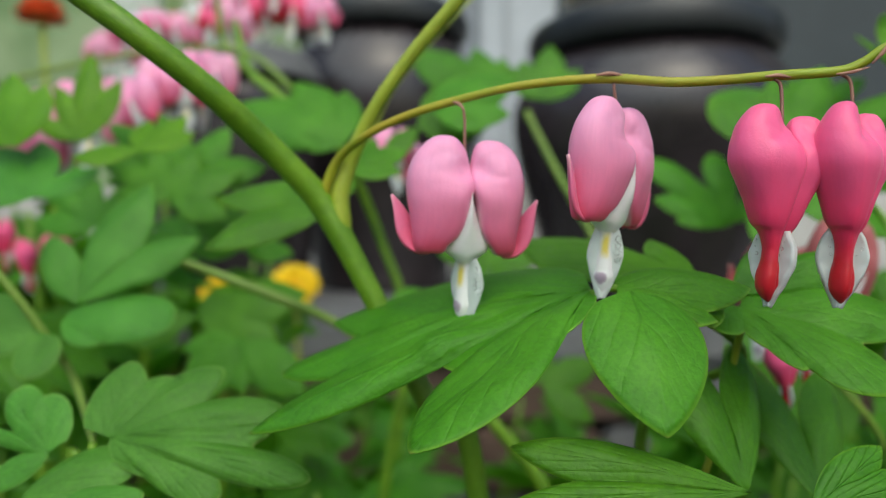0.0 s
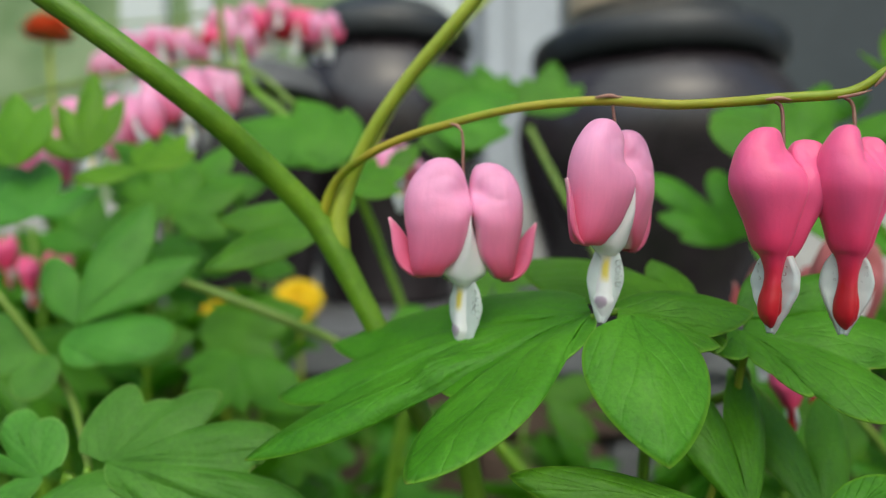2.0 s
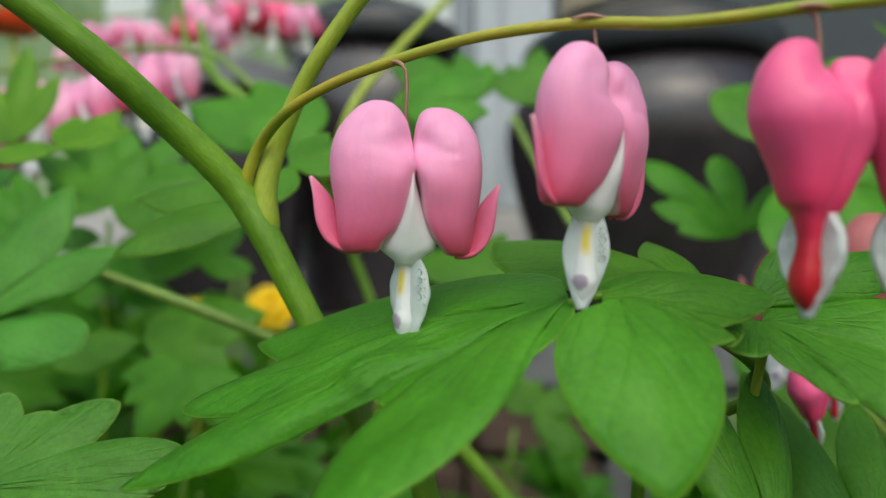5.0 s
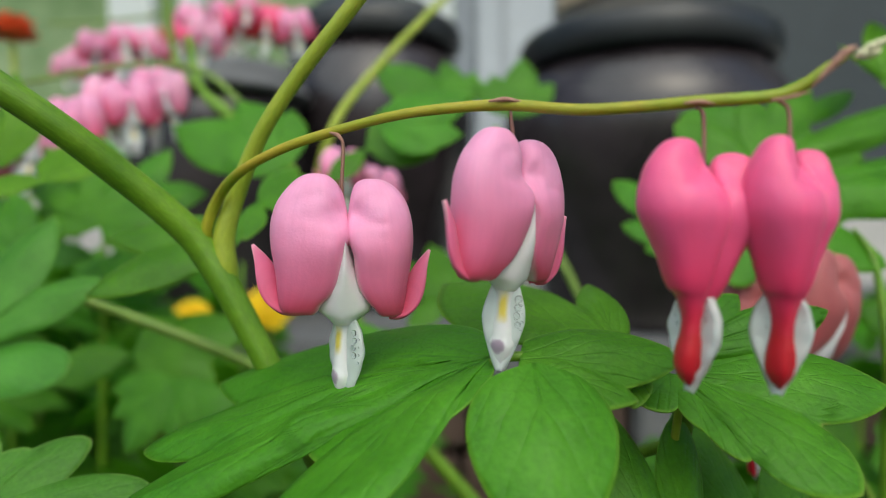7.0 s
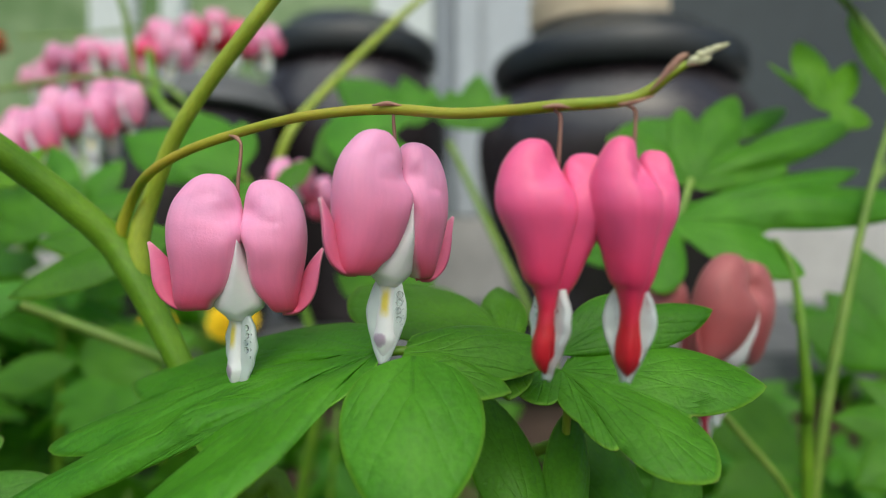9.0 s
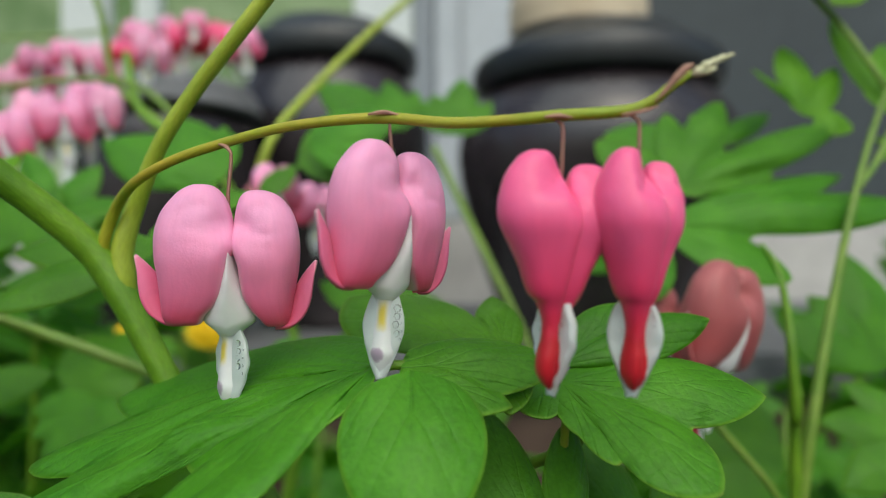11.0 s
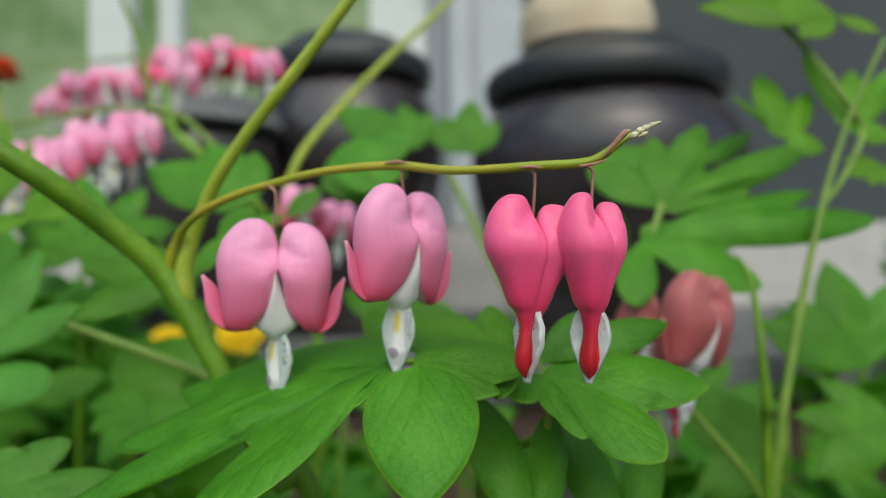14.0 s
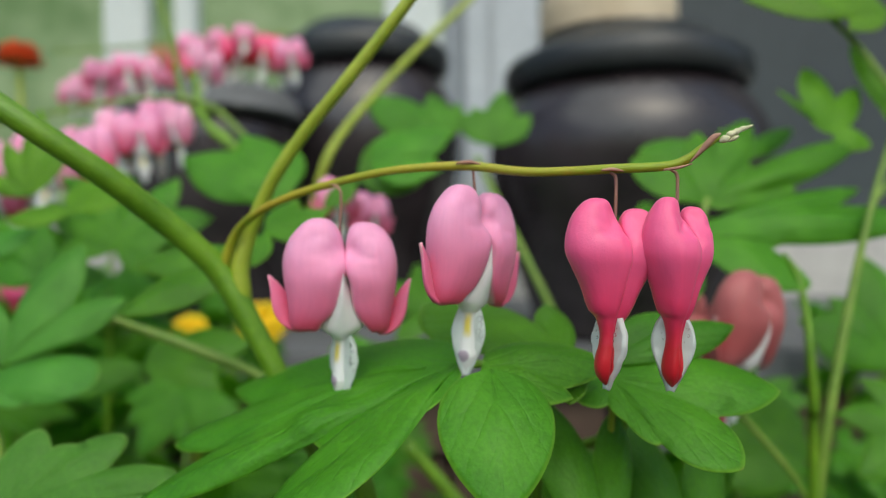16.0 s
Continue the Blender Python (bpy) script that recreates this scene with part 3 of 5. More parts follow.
def open_flower(m, petal, seed, label, group, face=0, lop=1.0, deep=1.0, swing=0, fine=1, lean=0.0):
    """A full-blown bleeding heart whose outer petals have turned up at their tips. face: the turn of its inner petals."""
    fl = tagged(thing("bleeding_heart_flower", m), label, "flower", group)
    for side, table in ((-1, OPEN_FULL), (1, OPEN_SLIM)):
        wide = lop if side > 0 else 1.0
        v, f, u = pouch(table, side, wide, deep, fine, wrinkle(side, seed + side, 0.00014, 1.0, 0.5 if side > 0 else 0.08, 0.5, 4.3 if side > 0 else 3.6, -0.6), 0.35 if side < 0 else 0.0)
        pt = link_mesh("outer_petal", v, f, petal, u, fl)
        tip = wing("petal_tip", side, petal, pt, seed)
        tip.scale[0] = wide * (0.88 if side > 0 else 1.0)
        tip.rotation_euler = (0, 0, radians(swing) if side < 0 else 0)
        tip.location = (0, -0.0012 if swing and side < 0 else 0, -0.0006 if side > 0 else 0)
    for name, table in (("inner_petal", OPEN_WHITE), ("inner_petal_tip", OPEN_DROP)):
        t = smooth_rows(table, 30)
        rows = [(-z / 27.6, lean * z * 0.00005, 0, z * 0.001, a * 0.001, b * deep * 0.001) for z, a, b in t]
        v, f, u = rings_mesh(rows, 32, 1.8 if table is OPEN_WHITE else 2.0, dent=wrinkle(0, seed + 9, 0.0004, 0.0))
        inner = link_mesh(name, v, f, WHITE_IN, u, fl)
    inner.rotation_euler = (0, 0, radians(face))
    for side in (-1, 1):
        crest("crest", side, [(-14.6, 1.5), (-16.0, 2.3), (-18.0, 3.0), (-20.0, 3.3), (-22.0, 2.9), (-24.2, 2.1), (-26.2, 1.2), (-27.8, 0.3)], inner, seed, 0)
    if fine == 1:
        rnd = random.Random(seed)
        drops(inner, [(2.0 + 0.4 * rnd.random(), -1.0, -17.2 - 1.2 * k + 0.3 * rnd.random(), 0.46 + 0.14 * rnd.random()) for k in range(4)], seed)
        drops(inner, [(2.6 + 0.4 * rnd.random(), -0.85, -18.0 - 1.2 * k, 0.14 + 0.1 * rnd.random()) for k in range(4)], seed)
    return fl


def shut_flower(m, petal, seed, label, group, lop=1.0, deep=1.0, fine=1, spot=1.0, turn=0):
    """A younger bleeding heart, still closed, with the white inner petals showing at either side of the neck."""
    fl = tagged(thing("bleeding_heart_flower", m), label, "flower", group)
    for side, table in ((-1, SHUT_FULL), (1, SHUT_SLIM)):
        v, f, u = pouch(table, side, lop if side > 0 else 1.0, deep, fine, wrinkle(side, seed + side, 0.00014, 0.85, 0.2 if side > 0 else spot, 0.9, 2.4, -1.2, 1.5), 0.45 if side < 0 else 0.0)
        link_mesh("outer_petal", v, f, petal, u, fl)
    for side in (-1, 1):
        ob = crest("inner_petal", side, [(-14.4, 0.8), (-15.8, 2.3), (-17.8, 3.4), (-20.0, 3.8), (-22.0, 3.3), (-24.2, 2.3), (-26.4, 1.1), (-27.8, 0.3)], fl, seed, 1)
        ob.rotation_euler = (0, 0, radians(turn))
        if fine == 1:
            rnd = random.Random(seed + side)
            drops(ob, [(0.6, side * (1.6 + 1.0 * rnd.random()), -17.0 - 1.1 * k, 0.2 + 0.2 * rnd.random()) for k in range(4)], seed, 0)
            drops(ob, [(-0.55, side * (1.5 + 1.1 * rnd.random()), -17.3 - 1.1 * k, 0.14 + 0.16 * rnd.random()) for k in range(3)], seed, 0)
    return fl


def box(name, lo, hi, mat, parent=None, bevel=0.004):
    """A block between two corners, with softened edges."""
    bm = bmesh.new()
    bmesh.ops.create_cube(bm, size=1.0)
    for v in bm.verts:
        v.co = [lo[i] + (v.co[i] + 0.5) * (hi[i] - lo[i]) for i in range(3)]
    if bevel:
        bmesh.ops.bevel(bm, geom=list(bm.edges), offset=bevel, segments=2, affect="EDGES")
    me = bpy.data.meshes.new(name)
    bm.to_mesh(me)
    bm.free()
    me.materials.append(mat)
    ob = new(name, me)
    if parent is not None:
        ob.parent = parent
    return ob


def jar(foot, h, r, stone):
    """A dark glazed storage jar with a wide domed lid; h is the height of the brim."""
    ob = tagged(thing("storage_jar", pose(*foot)), "dark brown glazed earthenware jar with a wide black lid", "jar", "jars on the low wall")
    revolve("body", [(0.0, 0.0), (r * 0.72, 0.0), (r * 0.80, h * 0.1), (r * 1.02, h * 0.4), (r * 1.13, h * 0.62), (r * 1.12, h * 0.76), (r * 0.98, h * 0.87),
                     (r * 0.84, h * 0.94), (r * 0.82, h * 1.0), (0.0, h * 1.0)], JAR, ob)
    revolve("lid", [(0.0, h - 0.004), (r * 0.86, h - 0.004), (r * 0.94, h - 0.022), (r * 1.0, h - 0.02), (r * 1.02, h - 0.004), (r * 0.98, h + 0.008), (r * 0.86, h + 0.016),
                    (r * 0.72, h + 0.028), (r * 0.62, h + 0.034), (0.0, h + 0.036)], LID, ob)
    if stone:
        st = revolve("lid_weight", [(0.0, 0.0), (r * 0.5, 0.0), (r * 0.56, 0.01), (r * 0.55, 0.04), (r * 0.42, 0.06), (0.0, 0.066)], CREAM)
        st.location = (foot[0] - 0.018, foot[1], foot[2] + h + 0.0365)
        tagged(st, "round cream-coloured stone weight on the jar lid", "stone")
    return ob


def crock(foot, h, r):
    ob = tagged(thing("crock", pose(*foot)), "low grey stoneware crock beside the jars", "jar", "jars on the low wall")
    revolve("body", [(0.0, 0.0), (r * 0.8, 0.0), (r * 1.0, h * 0.4), (r * 1.05, h * 0.75), (r * 0.9, h * 0.92), (0.0, h * 0.93)], JAR, ob)
    revolve("lid", [(0.0, h * 0.93), (r * 1.05, h * 0.93), (r * 1.08, h * 0.98), (r * 0.9, h * 1.06), (0.0, h * 1.1)], STONE, ob)
    return ob


def dandelion(c, r, seed):
    """A yellow composite flower of many narrow florets on a thin stalk that stands on the soil."""
    rnd = random.Random(seed)
    ob = tagged(thing("yellow_flower", pose(c[0], c[1], 0.0)), "bright yellow dandelion-like flower head on a thin stalk", "flower", "yellow flowers")
    verts, faces = [], []
    for k in range(320):
        a, lift = k * 2.39996, (k / 320) ** 0.6
        tilt = 1.35 * lift
        d = np.array([math.cos(a) * math.sin(tilt), math.sin(a) * math.sin(tilt), math.cos(tilt) * 0.6])
        s = np.array([-math.sin(a), math.cos(a), 0]) * r * 0.13
        tip = d * r * (0.85 + 0.25 * rnd.random())
        mid = tip * 0.75
        n = len(verts)
        verts += [tuple(-s * 0.3), tuple(s * 0.3), tuple(mid + s), tuple(tip), tuple(mid - s)]
        faces.append((n, n + 1, n + 2, n + 3, n + 4))
    hd = link_mesh("flower_head", verts, faces, YELLOW, None, ob, False)
    hd.location, hd.rotation_euler = (0, 0, c[2]), (radians(48), radians(8), 0)
    core = revolve("flower_centre", [(0.0, r * 0.1), (r * 0.55, r * 0.08), (r * 0.6, r * 0.22), (r * 0.4, r * 0.42), (0.0, r * 0.5)], YELLOW, ob, 20, 4)
    core.location, core.rotation_euler = (0, 0, c[2]), (radians(48), radians(8), 0)
    tube("stalk", [(0.01, 0.01, 0, 0.002), (0.006, 0.0, c[2] * 0.5, 0.0017), (0, 0, c[2] - 0.002, 0.0015)], STEM_PALE, None, 8).parent = ob
    return ob


def red_flower(c, r):
    ob = tagged(thing("red_flower", pose(c[0], c[1], 0.0)), "orange-red ruffled flower on a stalk", "flower")
    verts, faces = [], []
    rnd = random.Random(5)
    for k in range(26):
        a, t = k * 2.4, 0.4 + 1.0 * (k / 26)
        d = np.array([math.cos(a) * math.sin(t), math.sin(a) * math.sin(t), math.cos(t)])
        s = np.array([-math.sin(a), math.cos(a), 0]) * r * 0.4
        n = len(verts)
        verts += [(0, 0, 0), tuple(d * r * 0.6 + s), tuple(d * r * (0.9 + 0.3 * rnd.random()) + s * 0.5), tuple(d * r * 1.05 - s * 0.5), tuple(d * r * 0.6 - s)]
        faces.append((n, n + 1, n + 2, n + 3, n + 4))
    hd = link_mesh("flower_head", verts, faces, ORANGE, None, ob, False)
    hd.location = (0, 0, c[2])
    tube("stalk", [(0, 0, 0, 0.003), (0.01, 0, c[2] * 0.5, 0.0025), (0, 0, c[2], 0.002)], STEM_PALE, None, 8).parent = ob
    return ob

# ---- the flowering stem in front ----
plant = tagged(thing("bleeding_heart_plant", pose(0.0451, 0.1660, 0.0)), "bleeding heart plant with a green forked stem and lobed leaves", "plant")
tube("main_stem", [(-0.0885, 0.1112, 0.5577, 0.00244), (-0.0763, 0.1147, 0.5479, 0.00243), (-0.0634, 0.1182, 0.5385, 0.00242), (-0.0546, 0.1208, 0.5319, 0.00243), (-0.0452, 0.1274, 0.5239, 0.00257), (-0.0387, 0.1346, 0.5167, 0.00272), (-0.0327, 0.1397, 0.5101, 0.00278), (-0.0275, 0.1429, 0.5038, 0.00290), (-0.0232, 0.1435, 0.4966, 0.00278), (-0.0191, 0.1436, 0.4888, 0.00258), (-0.0127, 0.1435, 0.4763, 0.00248), (-0.0024, 0.1439, 0.4558, 0.00250), (0.0086, 0.1467, 0.4324, 0.00250), (0.0351, 0.1560, 0.2, 0.003), (0.0451, 0.1660, -0.01, 0.0035)], STEM, plant, 16, ridge=0.02)
tube("side_stem", [(-0.0216, 0.1444, 0.4936, 0.00138), (-0.0224, 0.1437, 0.4982, 0.00220), (-0.0225, 0.1435, 0.5050, 0.00205), (-0.0193, 0.1429, 0.5139, 0.00168), (-0.0137, 0.1394, 0.5238, 0.00150), (-0.0063, 0.1369, 0.5334, 0.00145), (0.0030, 0.1334, 0.5432, 0.00142), (0.0129, 0.1310, 0.5545, 0.00133), (0.0245, 0.1288, 0.5684, 0.00119), (0.0359, 0.1275, 0.5833, 0.00107)], STEM_PALE, plant, 14)
tube("flower_stem", [(-0.0246, 0.1436, 0.5005, 0.00085), (-0.0256, 0.1424, 0.5052, 0.00111), (-0.0223, 0.1403, 0.5119, 0.00103), (-0.0155, 0.1325, 0.5160, 0.00086), (-0.0070, 0.1274, 0.5192, 0.00082), (0.0023, 0.1235, 0.5214, 0.00080), (0.0124, 0.1194, 0.5231, 0.00077), (0.0215, 0.1159, 0.5236, 0.00080), (0.0292, 0.1132, 0.5234, 0.00083), (0.0379, 0.1088, 0.5219, 0.00079), (0.0457, 0.1053, 0.5216, 0.00077), (0.0516, 0.1023, 0.5216, 0.00079), (0.0595, 0.0998, 0.5217, 0.00077), (0.0627, 0.0988, 0.5227, 0.00072), (0.0650, 0.0979, 0.5245, 0.00063), (0.0672, 0.0975, 0.5259, 0.00042)], STEM_FLOWER, plant, 12)
# papery bracts at the joints, and the tuft of unopened buds at the end
tube("bract", [(0.0262, 0.1129, 0.5239, 0.00015), (0.0285, 0.1124, 0.5241, 0.00034), (0.0308, 0.1119, 0.5236, 0.00010)], BRACT, plant, 7, 4)
tube("bract", [(0.0017, 0.1231, 0.5212, 0.00021), (0.0030, 0.1227, 0.5207, 0.00037), (0.0040, 0.1222, 0.5194, 0.00011)], BRACT, plant, 7, 4)
tube("bract", [(0.0497, 0.1016, 0.5213, 0.00017), (0.0515, 0.1011, 0.5214, 0.00030), (0.0532, 0.1007, 0.5210, 0.00009)], BRACT, plant, 7, 4)
tube("bract", [(0.0589, 0.0987, 0.5210, 0.00017), (0.0608, 0.0977, 0.5212, 0.00025), (0.0630, 0.0973, 0.5218, 0.00008)], BRACT, plant, 7, 4)
tube("bract", [(0.0616, 0.0946, 0.5217, 0.00013), (0.0645, 0.0935, 0.5251, 0.00053), (0.0656, 0.0930, 0.5258, 0.00013)], BRACT, plant, 7, 4)
tube("flower_bud", [(0.0655, 0.0934, 0.5246, 0.00018), (0.0662, 0.0932, 0.5250, 0.00062), (0.0670, 0.0930, 0.5253, 0.00013)], BUD, plant, 7, 4)
tube("flower_bud", [(0.0664, 0.0934, 0.5253, 0.00018), (0.0671, 0.0932, 0.5257, 0.00058), (0.0679, 0.0930, 0.5260, 0.00013)], BUD, plant, 7, 4)
tube("flower_bud", [(0.0673, 0.0934, 0.5257, 0.00018), (0.0680, 0.0932, 0.5261, 0.00053), (0.0688, 0.0930, 0.5264, 0.00013)], BUD, plant, 7, 4)
tube("flower_bud", [(0.0682, 0.0934, 0.5261, 0.00018), (0.0689, 0.0932, 0.5265, 0.00044), (0.0697, 0.0930, 0.5268, 0.00013)], BUD, plant, 7, 4)
tube("flower_bud", [(0.0668, 0.0934, 0.5247, 0.00018), (0.0676, 0.0932, 0.5251, 0.00040), (0.0683, 0.0930, 0.5254, 0.00013)], BUD, plant, 7, 4)
tube("flower_bud", [(0.0689, 0.0934, 0.5263, 0.00018), (0.0696, 0.0932, 0.5267, 0.00031), (0.0704, 0.0930, 0.5270, 0.00013)], BUD, plant, 7, 4)
# thin stalks by which the flowers hang
tube("leaf_stalk", [(0.0571, 0.1230, 0.4802, 0.00072), (0.0579, 0.1270, 0.4738, 0.00072), (0.0581, 0.1340, 0.4566, 0.00072), (0.0567, 0.1400, 0.4409, 0.00072)], STEM_PALE, plant)
STALKS = "flower_stalk"
tube(STALKS, [(0.0023, 0.1235, 0.5209, 0.00026), (0.0036, 0.1227, 0.5201, 0.00026), (0.0040, 0.1216, 0.5176, 0.00030), (0.0040, 0.1200, 0.5125, 0.00030), (0.0042, 0.1201, 0.5077, 0.00034)], STEM_RED, plant, 8, 6)
tube(STALKS, [(0.0293, 0.1131, 0.5228, 0.00024), (0.0294, 0.1127, 0.5209, 0.00028), (0.0298, 0.1121, 0.5174, 0.00028), (0.0306, 0.1131, 0.5137, 0.00032)], STEM_RED, plant, 8, 6)
tube(STALKS, [(0.0513, 0.1020, 0.5210, 0.00022), (0.0520, 0.1015, 0.5201, 0.00029), (0.0518, 0.1005, 0.5173, 0.00028), (0.0513, 0.0993, 0.5130, 0.00032)], STEM_RED, plant, 8, 6)
tube(STALKS, [(0.0602, 0.0994, 0.5211, 0.00021), (0.0611, 0.0990, 0.5203, 0.00028), (0.0607, 0.0976, 0.5180, 0.00027), (0.0601, 0.0963, 0.5128, 0.00031)], STEM_RED, plant, 8, 6)
GROUP = "flowers hanging from the arching stem"
open_flower(pose(0.0049, 0.1201, 0.5072, 0, 1, 0) @ pose(0, 0, 0, 0, 0, 6), PETAL, 3,
    "open pink heart-shaped flower with white drop and yellow stripe", GROUP, -38, lean=0.8)
open_flower(pose(0.0298, 0.1134, 0.5126, 0, 4.5, 0) @ pose(0, 0, 0, 0, 0, 42) @ Matrix.Diagonal((0.92, 0.9, 0.98, 1)), PETAL, 11,
    "open pink heart-shaped flower turned aside, dew on its white tip", GROUP, -52, 0.98, 0.95, -6)
shut_flower(pose(0.0517, 0.0993, 0.5126, 0, 4.5, 0) @ pose(0, 0, 0, 0, 0, 7) @ Matrix.Diagonal((1.02, 1, 0.96, 1)), PETAL_DEEP, 21,
    "closed deep pink heart-shaped flower with a red neck", GROUP, 0.92, spot=0.8, turn=20)
shut_flower(pose(0.0609, 0.0973, 0.5127, 0, 3.2, 0) @ pose(0, 0, 0, 0, 0, 22) @ Matrix.Diagonal((0.77, 0.98, 0.96, 1)), PETAL_DEEP, 33,
    "closed deep pink heart-shaped flower seen edge on", GROUP, 0.9, 1.0, spot=1.6, turn=40)
# leaves of the front plant
leaflet("leaf", [(-16.2, 59.3, 25.0, 0.5, 0.8, 0.0, 0.0), (0.0, 54.0, 14.0, 0.9, 0.6, 10.0, 0.0), (22.5, 53.7, 15.0, 0.9, 0.8, 14.0, -2.0), (50.3, 40.8, 17.5, 1.0, 0.75, 4.0, 2.0), (22.0, 30.0, 20.0, 0.45, 0.5, 0.0, 0.0)], LEAF, plant, pose(0.0266, 0.1169, 0.4866, -23.3, 19.7, 165.2), seed=101, sag=-0.05, rays=420, rings=20)
leaflet("leaf", [(-6.9, 26.8, 19.7, 0.54, 0.85, 0.0, 0.0)], LEAF, plant, pose(0.0323, 0.1113, 0.4869, 7.6, 45.2, -79.4), seed=102, rays=240, arch=0.1)
leaflet("leaf", [(5.2, 28.5, 12.5, 0.86, 0.85, -4.0, -2.7), (-19.3, 20.1, 11.0, 0.63, 0.85, -3.5, -2.6)], LEAF, plant, pose(0.0311, 0.1165, 0.4879, 33.9, 2.9, 0.8), seed=103, rays=240)
leaflet("leaf", [(-2.2, 41.0, 23.2, 1.21, 0.85, -0.0, 0.0), (-47.6, 28.3, 8.6, 0.98, 0.85, -0.0, 0.0), (127.9, 19.5, 8.0, 1.07, 0.85, 2.9, -2.8)], LEAF, plant, pose(0.0481, 0.125, 0.4854, -13.8, -11.8, 138.5), seed=104, rays=240)
leaflet("leaf", [(-3.5, 32.0, 15.5, 1.04, 0.85, 0.0, 0.0), (-48.6, 27.2, 13.0, 1.6, 0.75, 1.3, 0.0), (-68.4, 16.9, 5.5, 0.83, 0.55, 0.2, -0.3), (-24.6, 20.7, 19.6, 0.39, 0.55, 0.0, 0.0), (-128.2, 12.6, 8.0, 1.8, 0.6, 1.4, 3.0)], LEAF, plant, pose(0.0561, 0.1222, 0.4826, 32.5, 1.6, -3.8), seed=105, rays=420)
leaflet("leaf", [(-1.1, 29.7, 8.4, 1.1, 0.85, 0.0, 0.0), (21.8, 18.4, 7.6, 1.08, 0.85, 0.0, 0.0)], LEAF_SHADED, plant, pose(0.0556, 0.1245, 0.4847, 52.0, -14.4, 11.4), seed=106, rays=240)
leaflet("leaf", [(30.5, 34.7, 11.8, 1.0, 0.75, 0.0, 0.0), (-1.0, 30.4, 8.0, 1.0, 0.7, 0.0, 0.0)], LEAF, plant, pose(0.0535, 0.112, 0.4513, 22.4, -47.4, 74.4), seed=107, rays=320)
leaflet("leaf", [(36.0, 36.0, 12.5, 0.9, 0.75, 0.0, 0.0), (-1.5, 34.5, 9.6, 1.04, 0.75, 0.0, 0.0)], LEAF_SHADED, plant, pose(0.0721, 0.121, 0.4454, 30, -34.8, 63.6), seed=108, rays=320)
leaflet("leaf", [(0.4, 37.7, 7.6, 1.26, 0.85, -0.0, 0.0), (13.3, 36.2, 6.1, 1.13, 0.85, 0.9, 0.4)], LEAF, plant, pose(0.0476, 0.0983, 0.4572, -49.6, -8.6, 172.7), seed=109, rays=240)
leaflet("leaf", [(-10.9, 16.4, 6.3, 0.88, 0.85, 0.0, 0.0), (-33.1, 19.2, 6.1, 1.39, 0.85, 0.0, 0.0)], LEAF_SHADED, plant, pose(0.0565, 0.097, 0.4553, 46.7, -36.5, 29.3), seed=110, rays=240)
tube("leaf_stalk", [(0.0264, 0.1157, 0.4859, 0.00071), (0.0321, 0.1163, 0.4867, 0.00076), (0.0507, 0.1271, 0.4801, 0.00094), (0.0617, 0.1336, 0.4696, 0.00106), (0.0461, 0.1430, 0.4573, 0.00126), (0.0451, 0.1467, 0.4324, 0.00130)], STEM, plant, 10)
# ---- the leafy stem beside it ----
side_plant = tagged(thing("leafy_plant", pose(-0.0950, 0.1550, 0.0)), "low leafy plant with bluish-green lobed leaves", "plant")
tube("main_stem", [(-0.0726, 0.1327, 0.4527, 0.00082), (-0.0754, 0.1342, 0.4430, 0.00107), (-0.0807, 0.1365, 0.4297, 0.00122), (-0.0950, 0.1550, 0.2, 0.003), (-0.0950, 0.1550, -0.01, 0.003)], STEM, side_plant, 10)
leaflet("leaf", [(97.5, 18.0, 12.7, 0.37, 0.6, -1.0, -0.4), (47.0, 25.6, 10.6, 0.7, 0.62, 0.0, -0.0), (18.9, 35.0, 10.2, 0.9, 0.6, 0.5, 0.2), (12.0, 26.3, 7.3, 1.15, 0.6, 6.2, 1.2), (-2.0, 34.9, 7.4, 1.09, 0.62, 8.2, -0.3), (-19.8, 22.5, 9.2, 0.58, 0.6, 5.6, -0.2), (8.0, 30.0, 17.0, 0.5, 0.5, 0.0, 0.0), (60.0, 17.0, 12.0, 0.5, 0.5, 0.0, 0.0)], LEAF_BLUE, side_plant, pose(-0.0683, 0.1314, 0.4542, 48.1, 7.0, -6.2), seed=111, rays=340)
leaflet("leaf", [(-0.4, 17.2, 8.1, 0.84, 0.42, 0.0, 0.0), (-22.2, 12.7, 10.2, 0.38, 0.42, 0.0, 0.0), (34.0, 16.9, 3.1, 0.59, 0.5, 0.0, 0.0), (85.8, 13.0, 5.9, 0.64, 0.6, 0.0, 0.0)], LEAF_BLUE, side_plant, pose(-0.081, 0.131, 0.4513, -43.8, -40.2, 146.1), seed=112)
leaflet("leaf", [(-0.4, 24.8, 11.4, 0.85, 0.85, 0.0, 0.0)], LEAF_BLUE, side_plant, pose(-0.0821, 0.1243, 0.445, 39.7, -15.1, 17.4), seed=113, rays=240)
leaflet("leaf", [(152.4, 14.6, 4.3, 0.55, 0.5, 0.0, 0.0)], LEAF_BLUE, side_plant, pose(-0.0723, 0.1227, 0.4457, -38.4, 18.6, -158.0), seed=114)
leaflet("leaf", [(0.0, 25.0, 7.0, 0.6, 0.6, 0.0, 0.0)], LEAF_BLUE, side_plant, pose(-0.0799, 0.1242, 0.4439, 33.8, 2.3, -3.4), seed=115)
